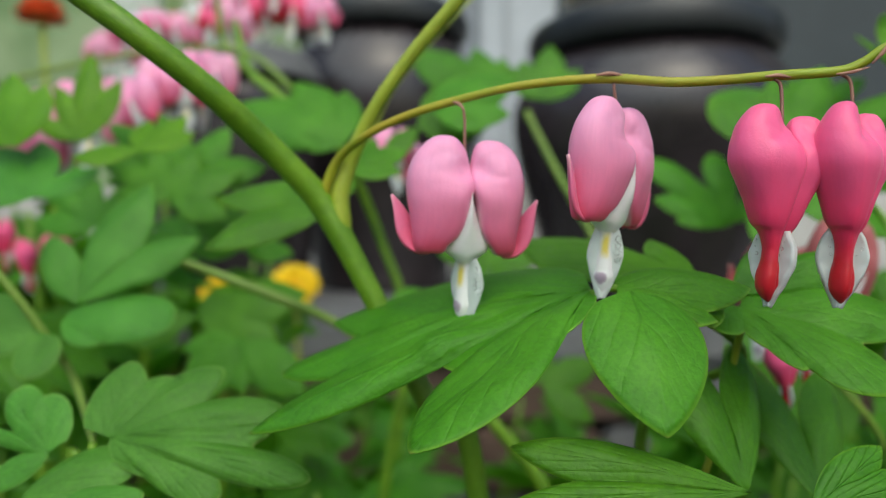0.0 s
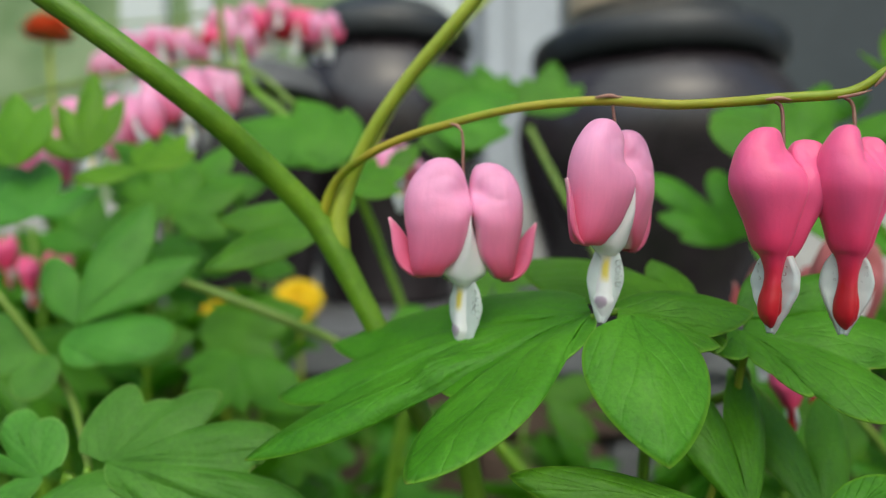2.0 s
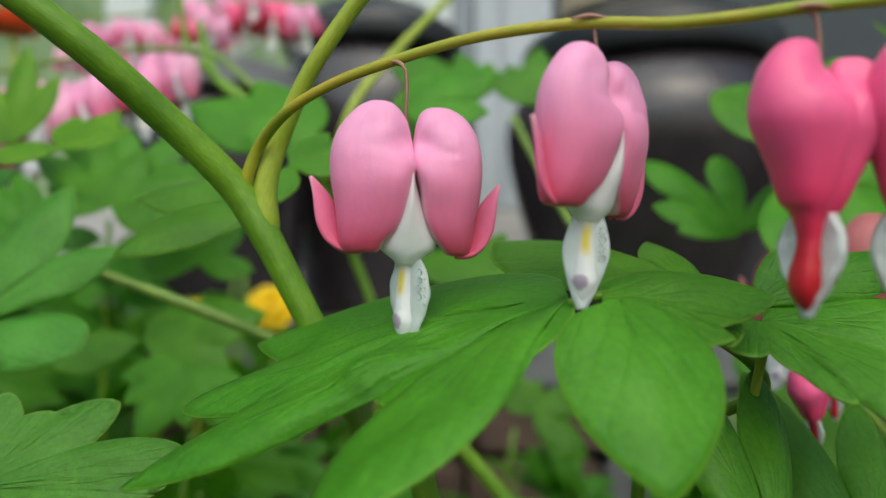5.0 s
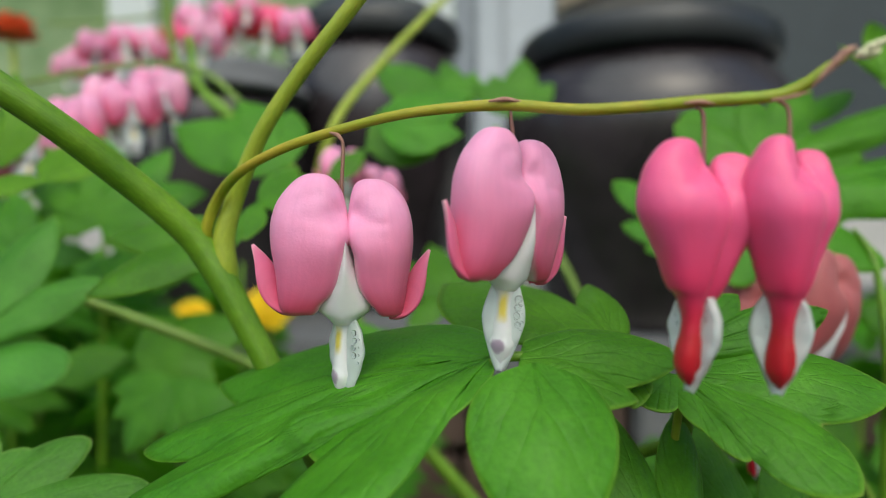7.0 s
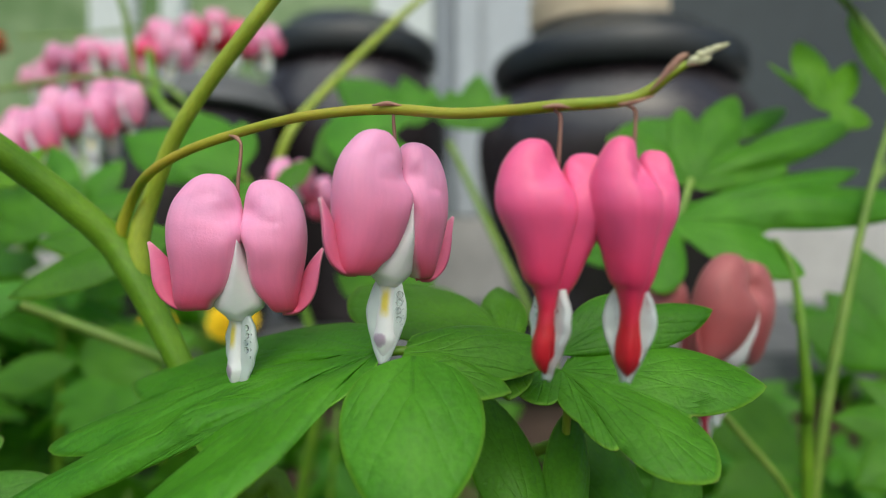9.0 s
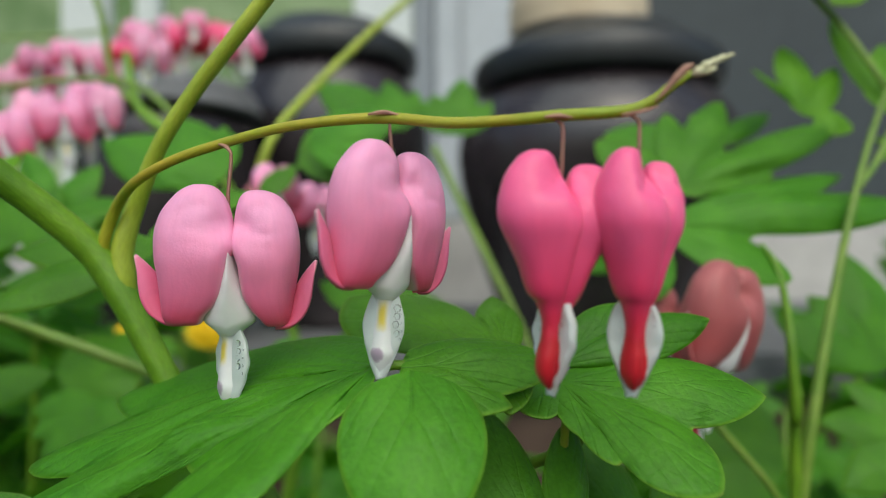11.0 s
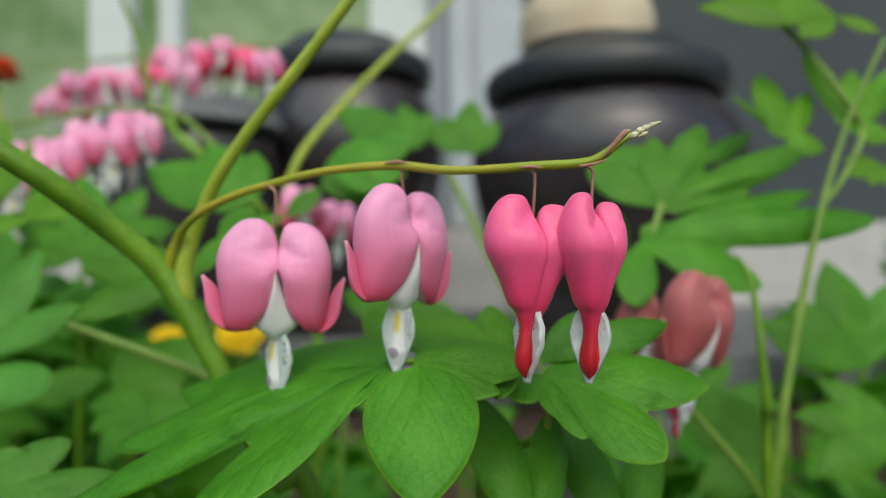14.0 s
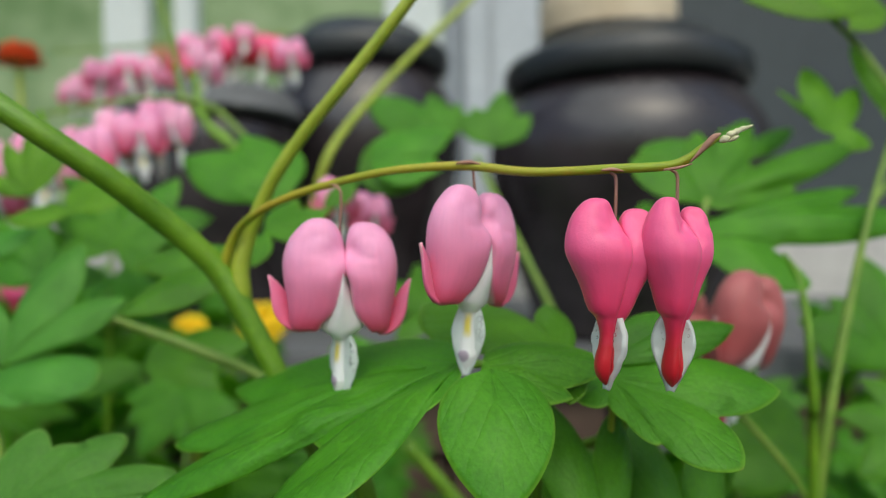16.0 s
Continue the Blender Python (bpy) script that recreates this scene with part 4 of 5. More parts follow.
leaflet("leaf", [(0.2, 38.5, 16.1, 0.8, 0.8, 2.7, -0.2), (-42.1, 31.6, 12.0, 0.8, 0.8, 4.9, -1.5), (49.4, 21.6, 10.6, 0.5, 0.6, 1.8, 2.9)], LEAF_BLUE, side_plant, pose(-0.1007, 0.1789, 0.4751, 27.4, -56.2, 58.0), seed=116, rays=240)
leaflet("leaf", [(0.0, 30.8, 15.5, 0.55, 0.45, 0.0, 0.0), (-30.5, 14.5, 7.8, 0.8, 0.8, 0.0, 0.0)], LEAF_BLUE, side_plant, pose(-0.1042, 0.1767, 0.4708, 50.1, -2.6, 2.1), seed=117)
leaflet("leaf", [(0.0, 13.8, 12.1, 0.45, 0.5, 0.0, 0.0), (-93.9, 19.9, 12.5, 0.8, 0.8, 0.0, 0.0), (-127.7, 26.3, 9.0, 0.8, 0.8, 0.0, 0.0)], LEAF_BLUE, side_plant, pose(-0.1084, 0.1746, 0.4680, 10.4, 49.3, -76.4), seed=118)
tube("leaf_stalk", [(-0.1261, 0.1719, 0.4941, 0.00105), (-0.1170, 0.1733, 0.4820, 0.00106), (-0.1090, 0.1756, 0.4686, 0.00108), (-0.1022, 0.1779, 0.4548, 0.00102), (-0.0736, 0.1347, 0.4520, 0.00077)], STEM_LIGHT, side_plant, 10)
tube("leaf_stalk", [(-0.0823, 0.1996, 0.4862, 0.00139), (-0.0667, 0.1993, 0.4807, 0.00156), (-0.0493, 0.1989, 0.4741, 0.00156), (-0.0320, 0.1985, 0.4663, 0.00139), (-0.0172, 0.1880, 0.4573, 0.00116)], STEM_LIGHT, plant, 10)
leaflet("leaf", [(0.0, 31.8, 13.4, 0.8, 0.85, 0, 0), (30.2, 36.3, 14.0, 0.8, 0.85, 0, 0)], LEAF, plant, pose(-0.0275, 0.1725, 0.5053, -41.9, 2.8, -176.9), seed=119, rays=240)
leaflet("leaf", [(0.0, 19.9, 9.9, 1.1, 1.05, 0.0, 0.0), (-117.2, 14.3, 7.2, 1.1, 1.05, 0.0, 0.0), (34.0, 15.9, 8.4, 1.1, 1.05, 0.0, 0.0), (-31.0, 15.9, 8.4, 1.1, 1.05, 0.0, 0.0)], LEAF, plant, pose(-0.0272, 0.1809, 0.5126, 38.6, -17.9, 21.0), seed=120)

# ---- leaves in the middle distance ----
right_plant = tagged(thing("leafy_plant", pose(0.1498, 0.2108, 0.0)), "tall leafy plant with pale green stems behind the flowers", "plant")
tube("main_stem", [(0.1322, 0.2024, 0.5047, 0.00046), (0.1337, 0.1964, 0.4975, 0.00089), (0.1344, 0.1925, 0.4835, 0.00120), (0.1342, 0.1905, 0.4733, 0.00140), (0.1355, 0.1906, 0.4559, 0.00151), (0.1381, 0.1957, 0.4226, 0.00166), (0.1498, 0.2108, -0.01, 0.00248)], STEM, right_plant, 12)
tube("leaf_stalk", [(0.1618, 0.2297, 0.5897, 0.00104), (0.1740, 0.2296, 0.5769, 0.00115), (0.1830, 0.2246, 0.5588, 0.00112), (0.1888, 0.2246, 0.5474, 0.00102), (0.1760, 0.2148, 0.5311, 0.00107), (0.1647, 0.2080, 0.5210, 0.00104)], STEM_LIGHT, right_plant, 8)
tube("leaf_stalk", [(0.1133, 0.2155, 0.5228, 0.00125), (0.1084, 0.2106, 0.5129, 0.00122), (0.1033, 0.2107, 0.4997, 0.00122), (0.1067, 0.2008, 0.4688, 0.00117), (0.1314, 0.1967, 0.4367, 0.00100), (0.1386, 0.1967, 0.4222, 0.00086)], STEM_LIGHT, right_plant, 8)
tube("side_stem", [(0.1869, 0.2095, 0.5761, 0.00077), (0.1732, 0.2098, 0.5459, 0.00092), (0.1609, 0.2050, 0.5153, 0.00112), (0.1508, 0.2003, 0.4824, 0.00138), (0.1428, 0.1965, 0.4507, 0.00165), (0.1391, 0.1967, 0.4222, 0.00186)], STEM_LIGHT, right_plant, 12)
leaflet("leaf", [(-0.4, 83.0, 16.3, 1.08, 0.75, -0.0, -0.0), (12.1, 69.1, 11.7, 0.79, 0.75, -0.0, -0.0), (-37.8, 38.8, 17.4, 0.9, 0.7, -0.0, -0.0), (-114.7, 28.4, 12.7, 0.94, 0.6, -0.0, -0.0), (-9.0, 29.8, 16.4, 0.22, 0.5, -0.0, -0.0)], LEAF, right_plant, pose(0.1039, 0.2081, 0.51, 49.2, -4.6, 4.5), seed=121, rays=280)
leaflet("leaf", [(115.2, 29.7, 16.4, 1.0, 0.7, -0.0, -0.0), (35.5, 44.1, 14.3, 0.7, 0.7, -0.0, -0.0), (1.5, 67.5, 12.7, 0.81, 0.75, -0.0, -0.0), (60.8, 32.1, 11.4, 0.87, 0.7, -0.0, -0.0), (-12.2, 32.5, 9.2, 0.79, 0.7, -0.0, -0.0), (21.7, 25.2, 18.6, 0.47, 0.5, -0.0, -0.0)], LEAF, right_plant, pose(0.1125, 0.2143, 0.521, 55.2, -19.0, 13.0), seed=122, rays=240)
leaflet("leaf", [(-2.9, 29.0, 12.5, 0.94, 0.75, -0.0, 0.0), (29.8, 25.1, 2.6, 0.9, 0.75, -0.0, 0.0), (-44.8, 24.2, 9.2, 0.73, 0.75, -0.0, 0.0), (-122.6, 13.5, 9.8, 0.5, 0.7, -0.0, 0.0), (-3.9, 16.3, 12.3, 0.54, 0.5, -0.0, 0.0)], LEAF_YOUNG, right_plant, pose(0.1636, 0.2288, 0.5465, -22.0, -64.3, 114.1), seed=123, rays=260)
leaflet("leaf", [(-12.5, 37.8, 10.4, 0.84, 0.75, 0.0, 0.0), (-40.8, 27.4, 10.6, 1.01, 0.75, 0.0, 0.0), (-66.5, 36.6, 9.6, 0.71, 0.75, 0.0, 0.0), (-126.4, 12.8, 9.5, 0.89, 0.7, 0.0, 0.0), (-40.4, 18.4, 15.4, 0.48, 0.5, 0.0, 0.0)], LEAF_YOUNG, right_plant, pose(0.1856, 0.2249, 0.5482, -44.7, -55.5, 140.2), seed=124, rays=260)
leaflet("leaf", [(0.0, 50.2, 19.7, 1.1, 1.05, 0.0, 0.0), (44.0, 22.0, 11.0, 1.1, 1.05, 0.0, 0.0), (144.8, 16.3, 8.2, 1.1, 1.05, 0.0, 0.0), (-31.0, 40.2, 16.7, 1.1, 1.05, 0.0, 0.0)], LEAF_YOUNG, right_plant, pose(0.1827, 0.2295, 0.5913, -53.2, -5.3, 176.4), seed=125)
leaflet("leaf", [(-0.0, 15.4, 7.7, 1.1, 1.05, 0.0, 0.0), (78.2, 13.9, 7.0, 1.1, 1.05, 0.0, 0.0), (34.0, 12.3, 6.5, 1.1, 1.05, 0.0, 0.0), (-31.0, 12.3, 6.5, 1.1, 1.05, 0.0, 0.0)], LEAF_YOUNG, right_plant, pose(0.1947, 0.2246, 0.5361, -51.7, 15.8, -167.5), seed=126)
leaflet("leaf", [(0.0, 47.1, 23.6, 1.1, 1.05, 0.0, 0.0), (57.3, 43.5, 21.8, 1.1, 1.05, 0.0, 0.0), (-39.4, 46.2, 18.4, 1.1, 1.05, 0.0, 0.0), (34.0, 37.7, 20.1, 1.1, 1.05, 0.0, 0.0)], LEAF, right_plant, pose(0.2055, 0.2498, 0.4581, -12.3, -65.7, 103.5), seed=127)
leaflet("leaf", [(-0.0, 36.9, 13.6, 1.1, 1.05, 0.0, 0.0), (32.3, 40.4, 16.3, 1.1, 1.05, 0.0, 0.0), (-31.0, 29.5, 11.6, 1.1, 1.05, 0.0, 0.0)], LEAF, right_plant, pose(0.1972, 0.2200, 0.4434, -53.1, -6.0, 175.8), seed=128)
leaflet("leaf", [(-0.0, 48.0, 24.0, 1.1, 1.05, 0.0, 0.0), (46.7, 42.1, 21.1, 1.1, 1.05, 0.0, 0.0), (-31.0, 38.4, 20.4, 1.1, 1.05, 0.0, 0.0)], LEAF, right_plant, pose(0.1894, 0.2902, 0.4101, -58.2, -23.8, 166.1), seed=129)
back_plant = tagged(thing("leafy_plant", pose(-0.0740, 0.2892, 0.0)), "leafy green plant standing behind the forked stem", "plant")
tube("main_stem", [(-0.1058, 0.3356, 0.5975, 0.00172), (-0.0913, 0.3140, 0.5674, 0.00215), (-0.0688, 0.3030, 0.5496, 0.00234), (-0.0463, 0.2920, 0.5303, 0.00227), (-0.0290, 0.2999, 0.4898, 0.00200), (-0.0160, 0.2961, 0.4400, 0.00220), (-0.0300, 0.2926, 0.3519, 0.00260), (-0.0740, 0.2892, -0.01, 0.004)], STEM, back_plant, 10)
tube("side_stem", [(0.0926, 0.3900, 0.7047, 0.00156), (0.0626, 0.3705, 0.6689, 0.00161), (0.0355, 0.3509, 0.6359, 0.00176), (0.0113, 0.3313, 0.6071, 0.00188), (-0.0131, 0.3117, 0.5753, 0.00198), (-0.0276, 0.2919, 0.5492, 0.00196), (-0.0374, 0.2922, 0.5195, 0.00196)], STEM_PALE, back_plant, 10)
leaflet("leaf", [(-0.0, 49.9, 24.9, 1.1, 1.05, 0.0, 0.0), (-61.7, 28.0, 14.0, 1.1, 1.05, 0.0, 0.0), (19.9, 19.8, 9.9, 1.1, 1.05, 0.0, 0.0), (-31.0, 39.9, 21.2, 1.1, 1.05, 0.0, 0.0)], LEAF, back_plant, pose(-0.0378, 0.2518, 0.5272, -54.1, -19.8, 166.2), seed=130)
leaflet("leaf", [(0.0, 31.6, 15.8, 1.1, 1.05, 0.0, 0.0), (28.7, 33.5, 15.7, 1.1, 1.05, 0.0, 0.0), (-153.7, 19.5, 9.8, 1.1, 1.05, 0.0, 0.0), (-31.0, 25.3, 13.4, 1.1, 1.05, 0.0, 0.0)], LEAF, back_plant, pose(-0.0096, 0.2521, 0.5337, 54.0, -20.2, 14.1), seed=131)
leaflet("leaf", [(0.0, 35.4, 17.7, 1.1, 1.05, 0.0, 0.0), (25.9, 20.7, 10.3, 1.1, 1.05, 0.0, 0.0), (-50.3, 21.4, 10.7, 1.1, 1.05, 0.0, 0.0), (-31.0, 28.3, 15.0, 1.1, 1.05, 0.0, 0.0)], LEAF, back_plant, pose(-0.0035, 0.2417, 0.5384, 56.9, -23.0, 14.4), seed=132)
leaflet("leaf", [(-0.0, 32.9, 16.4, 1.1, 1.05, 0.0, 0.0), (41.9, 54.0, 24.8, 1.1, 1.05, 0.0, 0.0), (-31.0, 26.3, 13.9, 1.1, 1.05, 0.0, 0.0)], LEAF, back_plant, pose(0.0254, 0.3437, 0.5621, -26.2, -59.6, 119.7), seed=133)
leaflet("leaf", [(0.0, 34.3, 17.1, 1.1, 1.05, 0.0, 0.0), (52.5, 29.6, 14.8, 1.1, 1.05, 0.0, 0.0), (-37.5, 25.8, 12.9, 1.1, 1.05, 0.0, 0.0), (34.0, 27.4, 14.5, 1.1, 1.05, 0.0, 0.0)], LEAF, back_plant, pose(0.0530, 0.3310, 0.5574, 11.3, -65.8, 77.6), seed=134)
leaflet("leaf", [(-0.0, 21.7, 10.8, 1.1, 1.05, 0.0, 0.0), (120.4, 20.8, 10.4, 1.1, 1.05, 0.0, 0.0), (34.0, 17.4, 9.2, 1.1, 1.05, 0.0, 0.0), (-31.0, 17.4, 9.2, 1.1, 1.05, 0.0, 0.0)], LEAF_YOUNG, back_plant, pose(-0.0928, 0.2013, 0.5192, 19.0, -38.2, 60.9), seed=135)
leaflet("leaf", [(-0.0, 26.8, 13.4, 1.1, 1.05, 0.0, 0.0), (-29.3, 22.5, 11.2, 1.1, 1.05, 0.0, 0.0), (34.0, 21.4, 11.4, 1.1, 1.05, 0.0, 0.0)], LEAF_YOUNG, back_plant, pose(-0.1310, 0.2014, 0.5209, -34.6, -64.8, 127.3), seed=136)
leaflet("leaf", [(-0.0, 28.5, 8.9, 1.1, 1.05, 0.0, 0.0), (-53.7, 27.9, 10.2, 1.1, 1.05, 0.0, 0.0), (-27.3, 38.9, 11.3, 1.1, 1.05, 0.0, 0.0), (34.0, 22.8, 7.6, 1.1, 1.05, 0.0, 0.0)], LEAF_YOUNG, back_plant, pose(-0.1321, 0.2418, 0.5272, -55.9, -51.3, 152.1), seed=137)
leaflet("leaf", [(0.0, 32.1, 16.1, 1.1, 1.05, 0.0, 0.0), (-101.3, 20.8, 10.4, 1.1, 1.05, 0.0, 0.0), (34.0, 25.7, 13.7, 1.1, 1.05, 0.0, 0.0), (-31.0, 25.7, 13.7, 1.1, 1.05, 0.0, 0.0)], LEAF_BLUE, back_plant, pose(-0.1258, 0.2006, 0.5053, -40.9, -32.0, 148.5), seed=138)
leaflet("leaf", [(0.0, 44.1, 22.1, 1.1, 1.05, 0.0, 0.0), (35.6, 20.3, 10.2, 1.1, 1.05, 0.0, 0.0), (-176.0, 32.8, 16.4, 1.1, 1.05, 0.0, 0.0), (-31.0, 35.3, 18.8, 1.1, 1.05, 0.0, 0.0)], LEAF, back_plant, pose(-0.0980, 0.2582, 0.4596, 55.8, -11.0, 7.4), seed=139)
leaflet("leaf", [(-0.0, 28.3, 14.2, 1.1, 1.05, 0.0, 0.0), (72.9, 36.1, 18.1, 1.1, 1.05, 0.0, 0.0), (-56.5, 21.3, 10.7, 1.1, 1.05, 0.0, 0.0), (34.0, 22.6, 12.1, 1.1, 1.05, 0.0, 0.0), (-31.0, 22.6, 12.1, 1.1, 1.05, 0.0, 0.0)], LEAF, back_plant, pose(-0.0790, 0.2479, 0.4524, -28.4, 51.2, -124.8), seed=140)
leaflet("leaf", [(-0.0, 20.3, 10.2, 1.1, 1.05, 0.0, 0.0), (83.2, 34.4, 17.2, 1.1, 1.05, 0.0, 0.0), (34.0, 16.2, 8.7, 1.1, 1.05, 0.0, 0.0), (-31.0, 16.2, 8.7, 1.1, 1.05, 0.0, 0.0)], LEAF, back_plant, pose(-0.0052, 0.2488, 0.4698, -47.4, 35.4, -152.0), seed=141)
leaflet("leaf", [(0.0, 20.6, 10.3, 1.1, 1.05, 0.0, 0.0), (-86.8, 29.5, 14.8, 1.1, 1.05, 0.0, 0.0), (-149.2, 28.1, 14.1, 1.1, 1.05, 0.0, 0.0), (34.0, 16.5, 8.8, 1.1, 1.05, 0.0, 0.0), (-31.0, 16.5, 8.8, 1.1, 1.05, 0.0, 0.0)], LEAF, back_plant, pose(0.0459, 0.2963, 0.4221, -25.8, -52.2, 121.4), seed=142)
leaflet("leaf", [(-25.1, 39.9, 12.5, 1.57, 0.75, -0.0, 0.0), (0.6, 29.2, 10.2, 1.16, 0.75, -0.0, 0.0), (20.5, 21.3, 6.9, 0.74, 0.7, -0.0, 0.0), (-66.4, 31.3, 11.8, 1.21, 0.6, -0.0, 0.0), (-118.2, 35.7, 10.3, 0.69, 0.7, -0.0, 0.0), (-31.2, 19.9, 8.3, 0.73, 0.5, -0.0, 0.0)], LEAF, back_plant, pose(0.1058, 0.2362, 0.4977, -54.8, -17.0, 168.3), seed=143)
leaflet("leaf", [(16.9, 39.9, 15.6, 0.97, 0.75, 0.0, 0.0), (41.5, 34.2, 7.8, 1.0, 0.75, 0.0, 0.0), (-125.3, 28.6, 8.7, 0.74, 0.75, 0.0, 0.0), (-51.2, 15.8, 10.2, 0.89, 0.7, 0.0, 0.0)], LEAF, back_plant, pose(0.1398, 0.2478, 0.5401, -54.4, -18.7, 167.1), seed=144)
tube("leaf_stalk", [(0.0408, 0.3212, 0.5504, 0.00158), (0.0525, 0.3112, 0.5238, 0.00167), (0.0625, 0.2912, 0.4989, 0.00169), (0.0723, 0.2812, 0.4763, 0.00176), (0.0848, 0.2712, 0.4453, 0.00195)], STEM_LIGHT, back_plant, 10)
tube("leaf_stalk", [(0.0096, 0.2368, 0.4335, 0.00229), (0.0242, 0.2360, 0.4169, 0.00250), (0.0367, 0.2351, 0.4002, 0.00271), (0.0450, 0.2338, 0.3752, 0.00292)], STEM, back_plant, 10)
leaflet("leaf", [(0.0, 42.5, 12.1, 1.1, 1.05, 0.0, 0.0), (-25.3, 37.3, 11.2, 1.1, 1.05, 0.0, 0.0), (-65.0, 26.8, 12.9, 1.1, 1.05, 0.0, 0.0), (-117.5, 29.4, 14.7, 1.1, 1.05, 0.0, 0.0), (28.3, 22.6, 11.3, 1.1, 1.05, 0.0, 0.0), (-166.3, 25.0, 12.5, 1.1, 1.05, 0.0, 0.0)], LEAF, back_plant, pose(-0.1051, 0.2507, 0.5066, -51.1, -28.6, 158.9), seed=145)
leaflet("leaf", [(0.0, 47.6, 13.4, 1.1, 1.05, 0.0, 0.0), (-19.0, 38.7, 12.9, 1.1, 1.05, 0.0, 0.0), (-72.1, 24.7, 12.3, 1.1, 1.05, 0.0, 0.0), (32.5, 29.2, 14.6, 1.1, 1.05, 0.0, 0.0), (-142.0, 23.4, 11.7, 1.1, 1.05, 0.0, 0.0)], LEAF, back_plant, pose(-0.1416, 0.2701, 0.4955, -50.0, -30.9, 156.7), seed=146)
leaflet("leaf", [(-0.0, 39.8, 14.4, 1.1, 1.05, 0.0, 0.0), (-34.9, 33.8, 13.0, 1.1, 1.05, 0.0, 0.0), (-83.3, 25.1, 12.6, 1.1, 1.05, 0.0, 0.0), (41.9, 24.3, 12.2, 1.1, 1.05, 0.0, 0.0), (-145.3, 22.4, 11.2, 1.1, 1.05, 0.0, 0.0)], LEAF, back_plant, pose(-0.0861, 0.2796, 0.4856, -48.4, -33.9, 153.6), seed=147)
leaflet("leaf", [(0.0, 29.6, 14.8, 1.1, 1.05, 0.0, 0.0), (-41.6, 26.2, 13.1, 1.1, 1.05, 0.0, 0.0), (-91.0, 26.7, 13.0, 1.1, 1.05, 0.0, 0.0), (-136.7, 22.3, 11.2, 1.1, 1.05, 0.0, 0.0), (153.2, 22.6, 11.3, 1.1, 1.05, 0.0, 0.0), (67.9, 21.3, 10.7, 1.1, 1.05, 0.0, 0.0)], LEAF, back_plant, pose(0.0202, 0.2693, 0.4791, -49.8, -22.7, 161.9), seed=148)
leaflet("leaf", [(-0.0, 48.6, 13.8, 1.1, 1.05, 0.0, 0.0), (-24.9, 38.2, 12.9, 1.1, 1.05, 0.0, 0.0), (-79.8, 28.0, 14.0, 1.1, 1.05, 0.0, 0.0), (36.8, 34.4, 16.2, 1.1, 1.05, 0.0, 0.0), (-137.0, 29.9, 14.9, 1.1, 1.05, 0.0, 0.0), (166.3, 22.3, 11.2, 1.1, 1.05, 0.0, 0.0)], LEAF, back_plant, pose(-0.1008, 0.2629, 0.5150, -55.0, -28.7, 161.5), seed=149)
# ---- flowers farther back ----
open_flower(pose(-0.1795, 0.3028, 0.5499, -12, 6, 0) @ pose(0, 0, 0, 0, 0, 40) @ Matrix.Scale(0.90, 4), PETAL, 50, "pink heart-shaped flower hanging in a row behind the plant", "flowers in the background rows", fine=2)
open_flower(pose(-0.1574, 0.3034, 0.5526, -8, 12, 0) @ pose(0, 0, 0, 0, 0, 20) @ Matrix.Scale(1.20, 4), PETAL_HAZY, 51, "pink heart-shaped flower hanging in a row behind the plant", "flowers in the background rows", fine=2)
open_flower(pose(-0.1404, 0.3036, 0.5564, -4, -13, 0) @ pose(0, 0, 0, 0, 0, -30) @ Matrix.Scale(1.10, 4), PETAL, 52, "pink heart-shaped flower hanging in a row behind the plant", "flowers in the background rows", fine=2)
open_flower(pose(-0.1249, 0.3140, 0.5663, 0, -7, 0) @ pose(0, 0, 0, 0, 0, 30) @ Matrix.Scale(1.00, 4), PETAL, 53, "pink heart-shaped flower hanging in a row behind the plant", "flowers in the background rows", fine=2)
open_flower(pose(-0.1047, 0.3142, 0.5702, 4, -1, 0) @ pose(0, 0, 0, 0, 0, -40) @ Matrix.Scale(0.90, 4), PETAL_HAZY, 54, "pink heart-shaped flower hanging in a row behind the plant", "flowers in the background rows", fine=2)
open_flower(pose(-0.1823, 0.2924, 0.5391, 8, 5, 0) @ pose(0, 0, 0, 0, 0, 60) @ Matrix.Scale(1.20, 4), PETAL, 55, "pink heart-shaped flower hanging in a row behind the plant", "flowers in the background rows", fine=2)
open_flower(pose(-0.1734, 0.3133, 0.5551, 12, 11, 0) @ pose(0, 0, 0, 0, 0, 0) @ Matrix.Scale(1.10, 4), PETAL, 56, "pink heart-shaped flower hanging in a row behind the plant", "flowers in the background rows", fine=2)
open_flower(pose(-0.1365, 0.3189, 0.5681, -9, -14, 0) @ pose(0, 0, 0, 0, 0, 50) @ Matrix.Scale(1.00, 4), PETAL_HAZY, 57, "pink heart-shaped flower hanging in a row behind the plant", "flowers in the background rows", fine=2)
open_flower(pose(-0.1606, 0.3285, 0.5624, -5, -8, 0) @ pose(0, 0, 0, 0, 0, 10) @ Matrix.Scale(0.90, 4), PETAL, 58, "pink heart-shaped flower hanging in a row behind the plant", "flowers in the background rows", fine=2)
open_flower(pose(-0.1229, 0.3341, 0.5751, -1, -2, 0) @ pose(0, 0, 0, 0, 0, -20) @ Matrix.Scale(1.20, 4), PETAL, 59, "pink heart-shaped flower hanging in a row behind the plant", "flowers in the background rows", fine=2)
open_flower(pose(-0.1932, 0.3328, 0.5403, 3, 4, 0) @ pose(0, 0, 0, 0, 0, 70) @ Matrix.Scale(1.10, 4), PETAL_HAZY, 60, "pink heart-shaped flower hanging in a row behind the plant", "flowers in the background rows", fine=2)
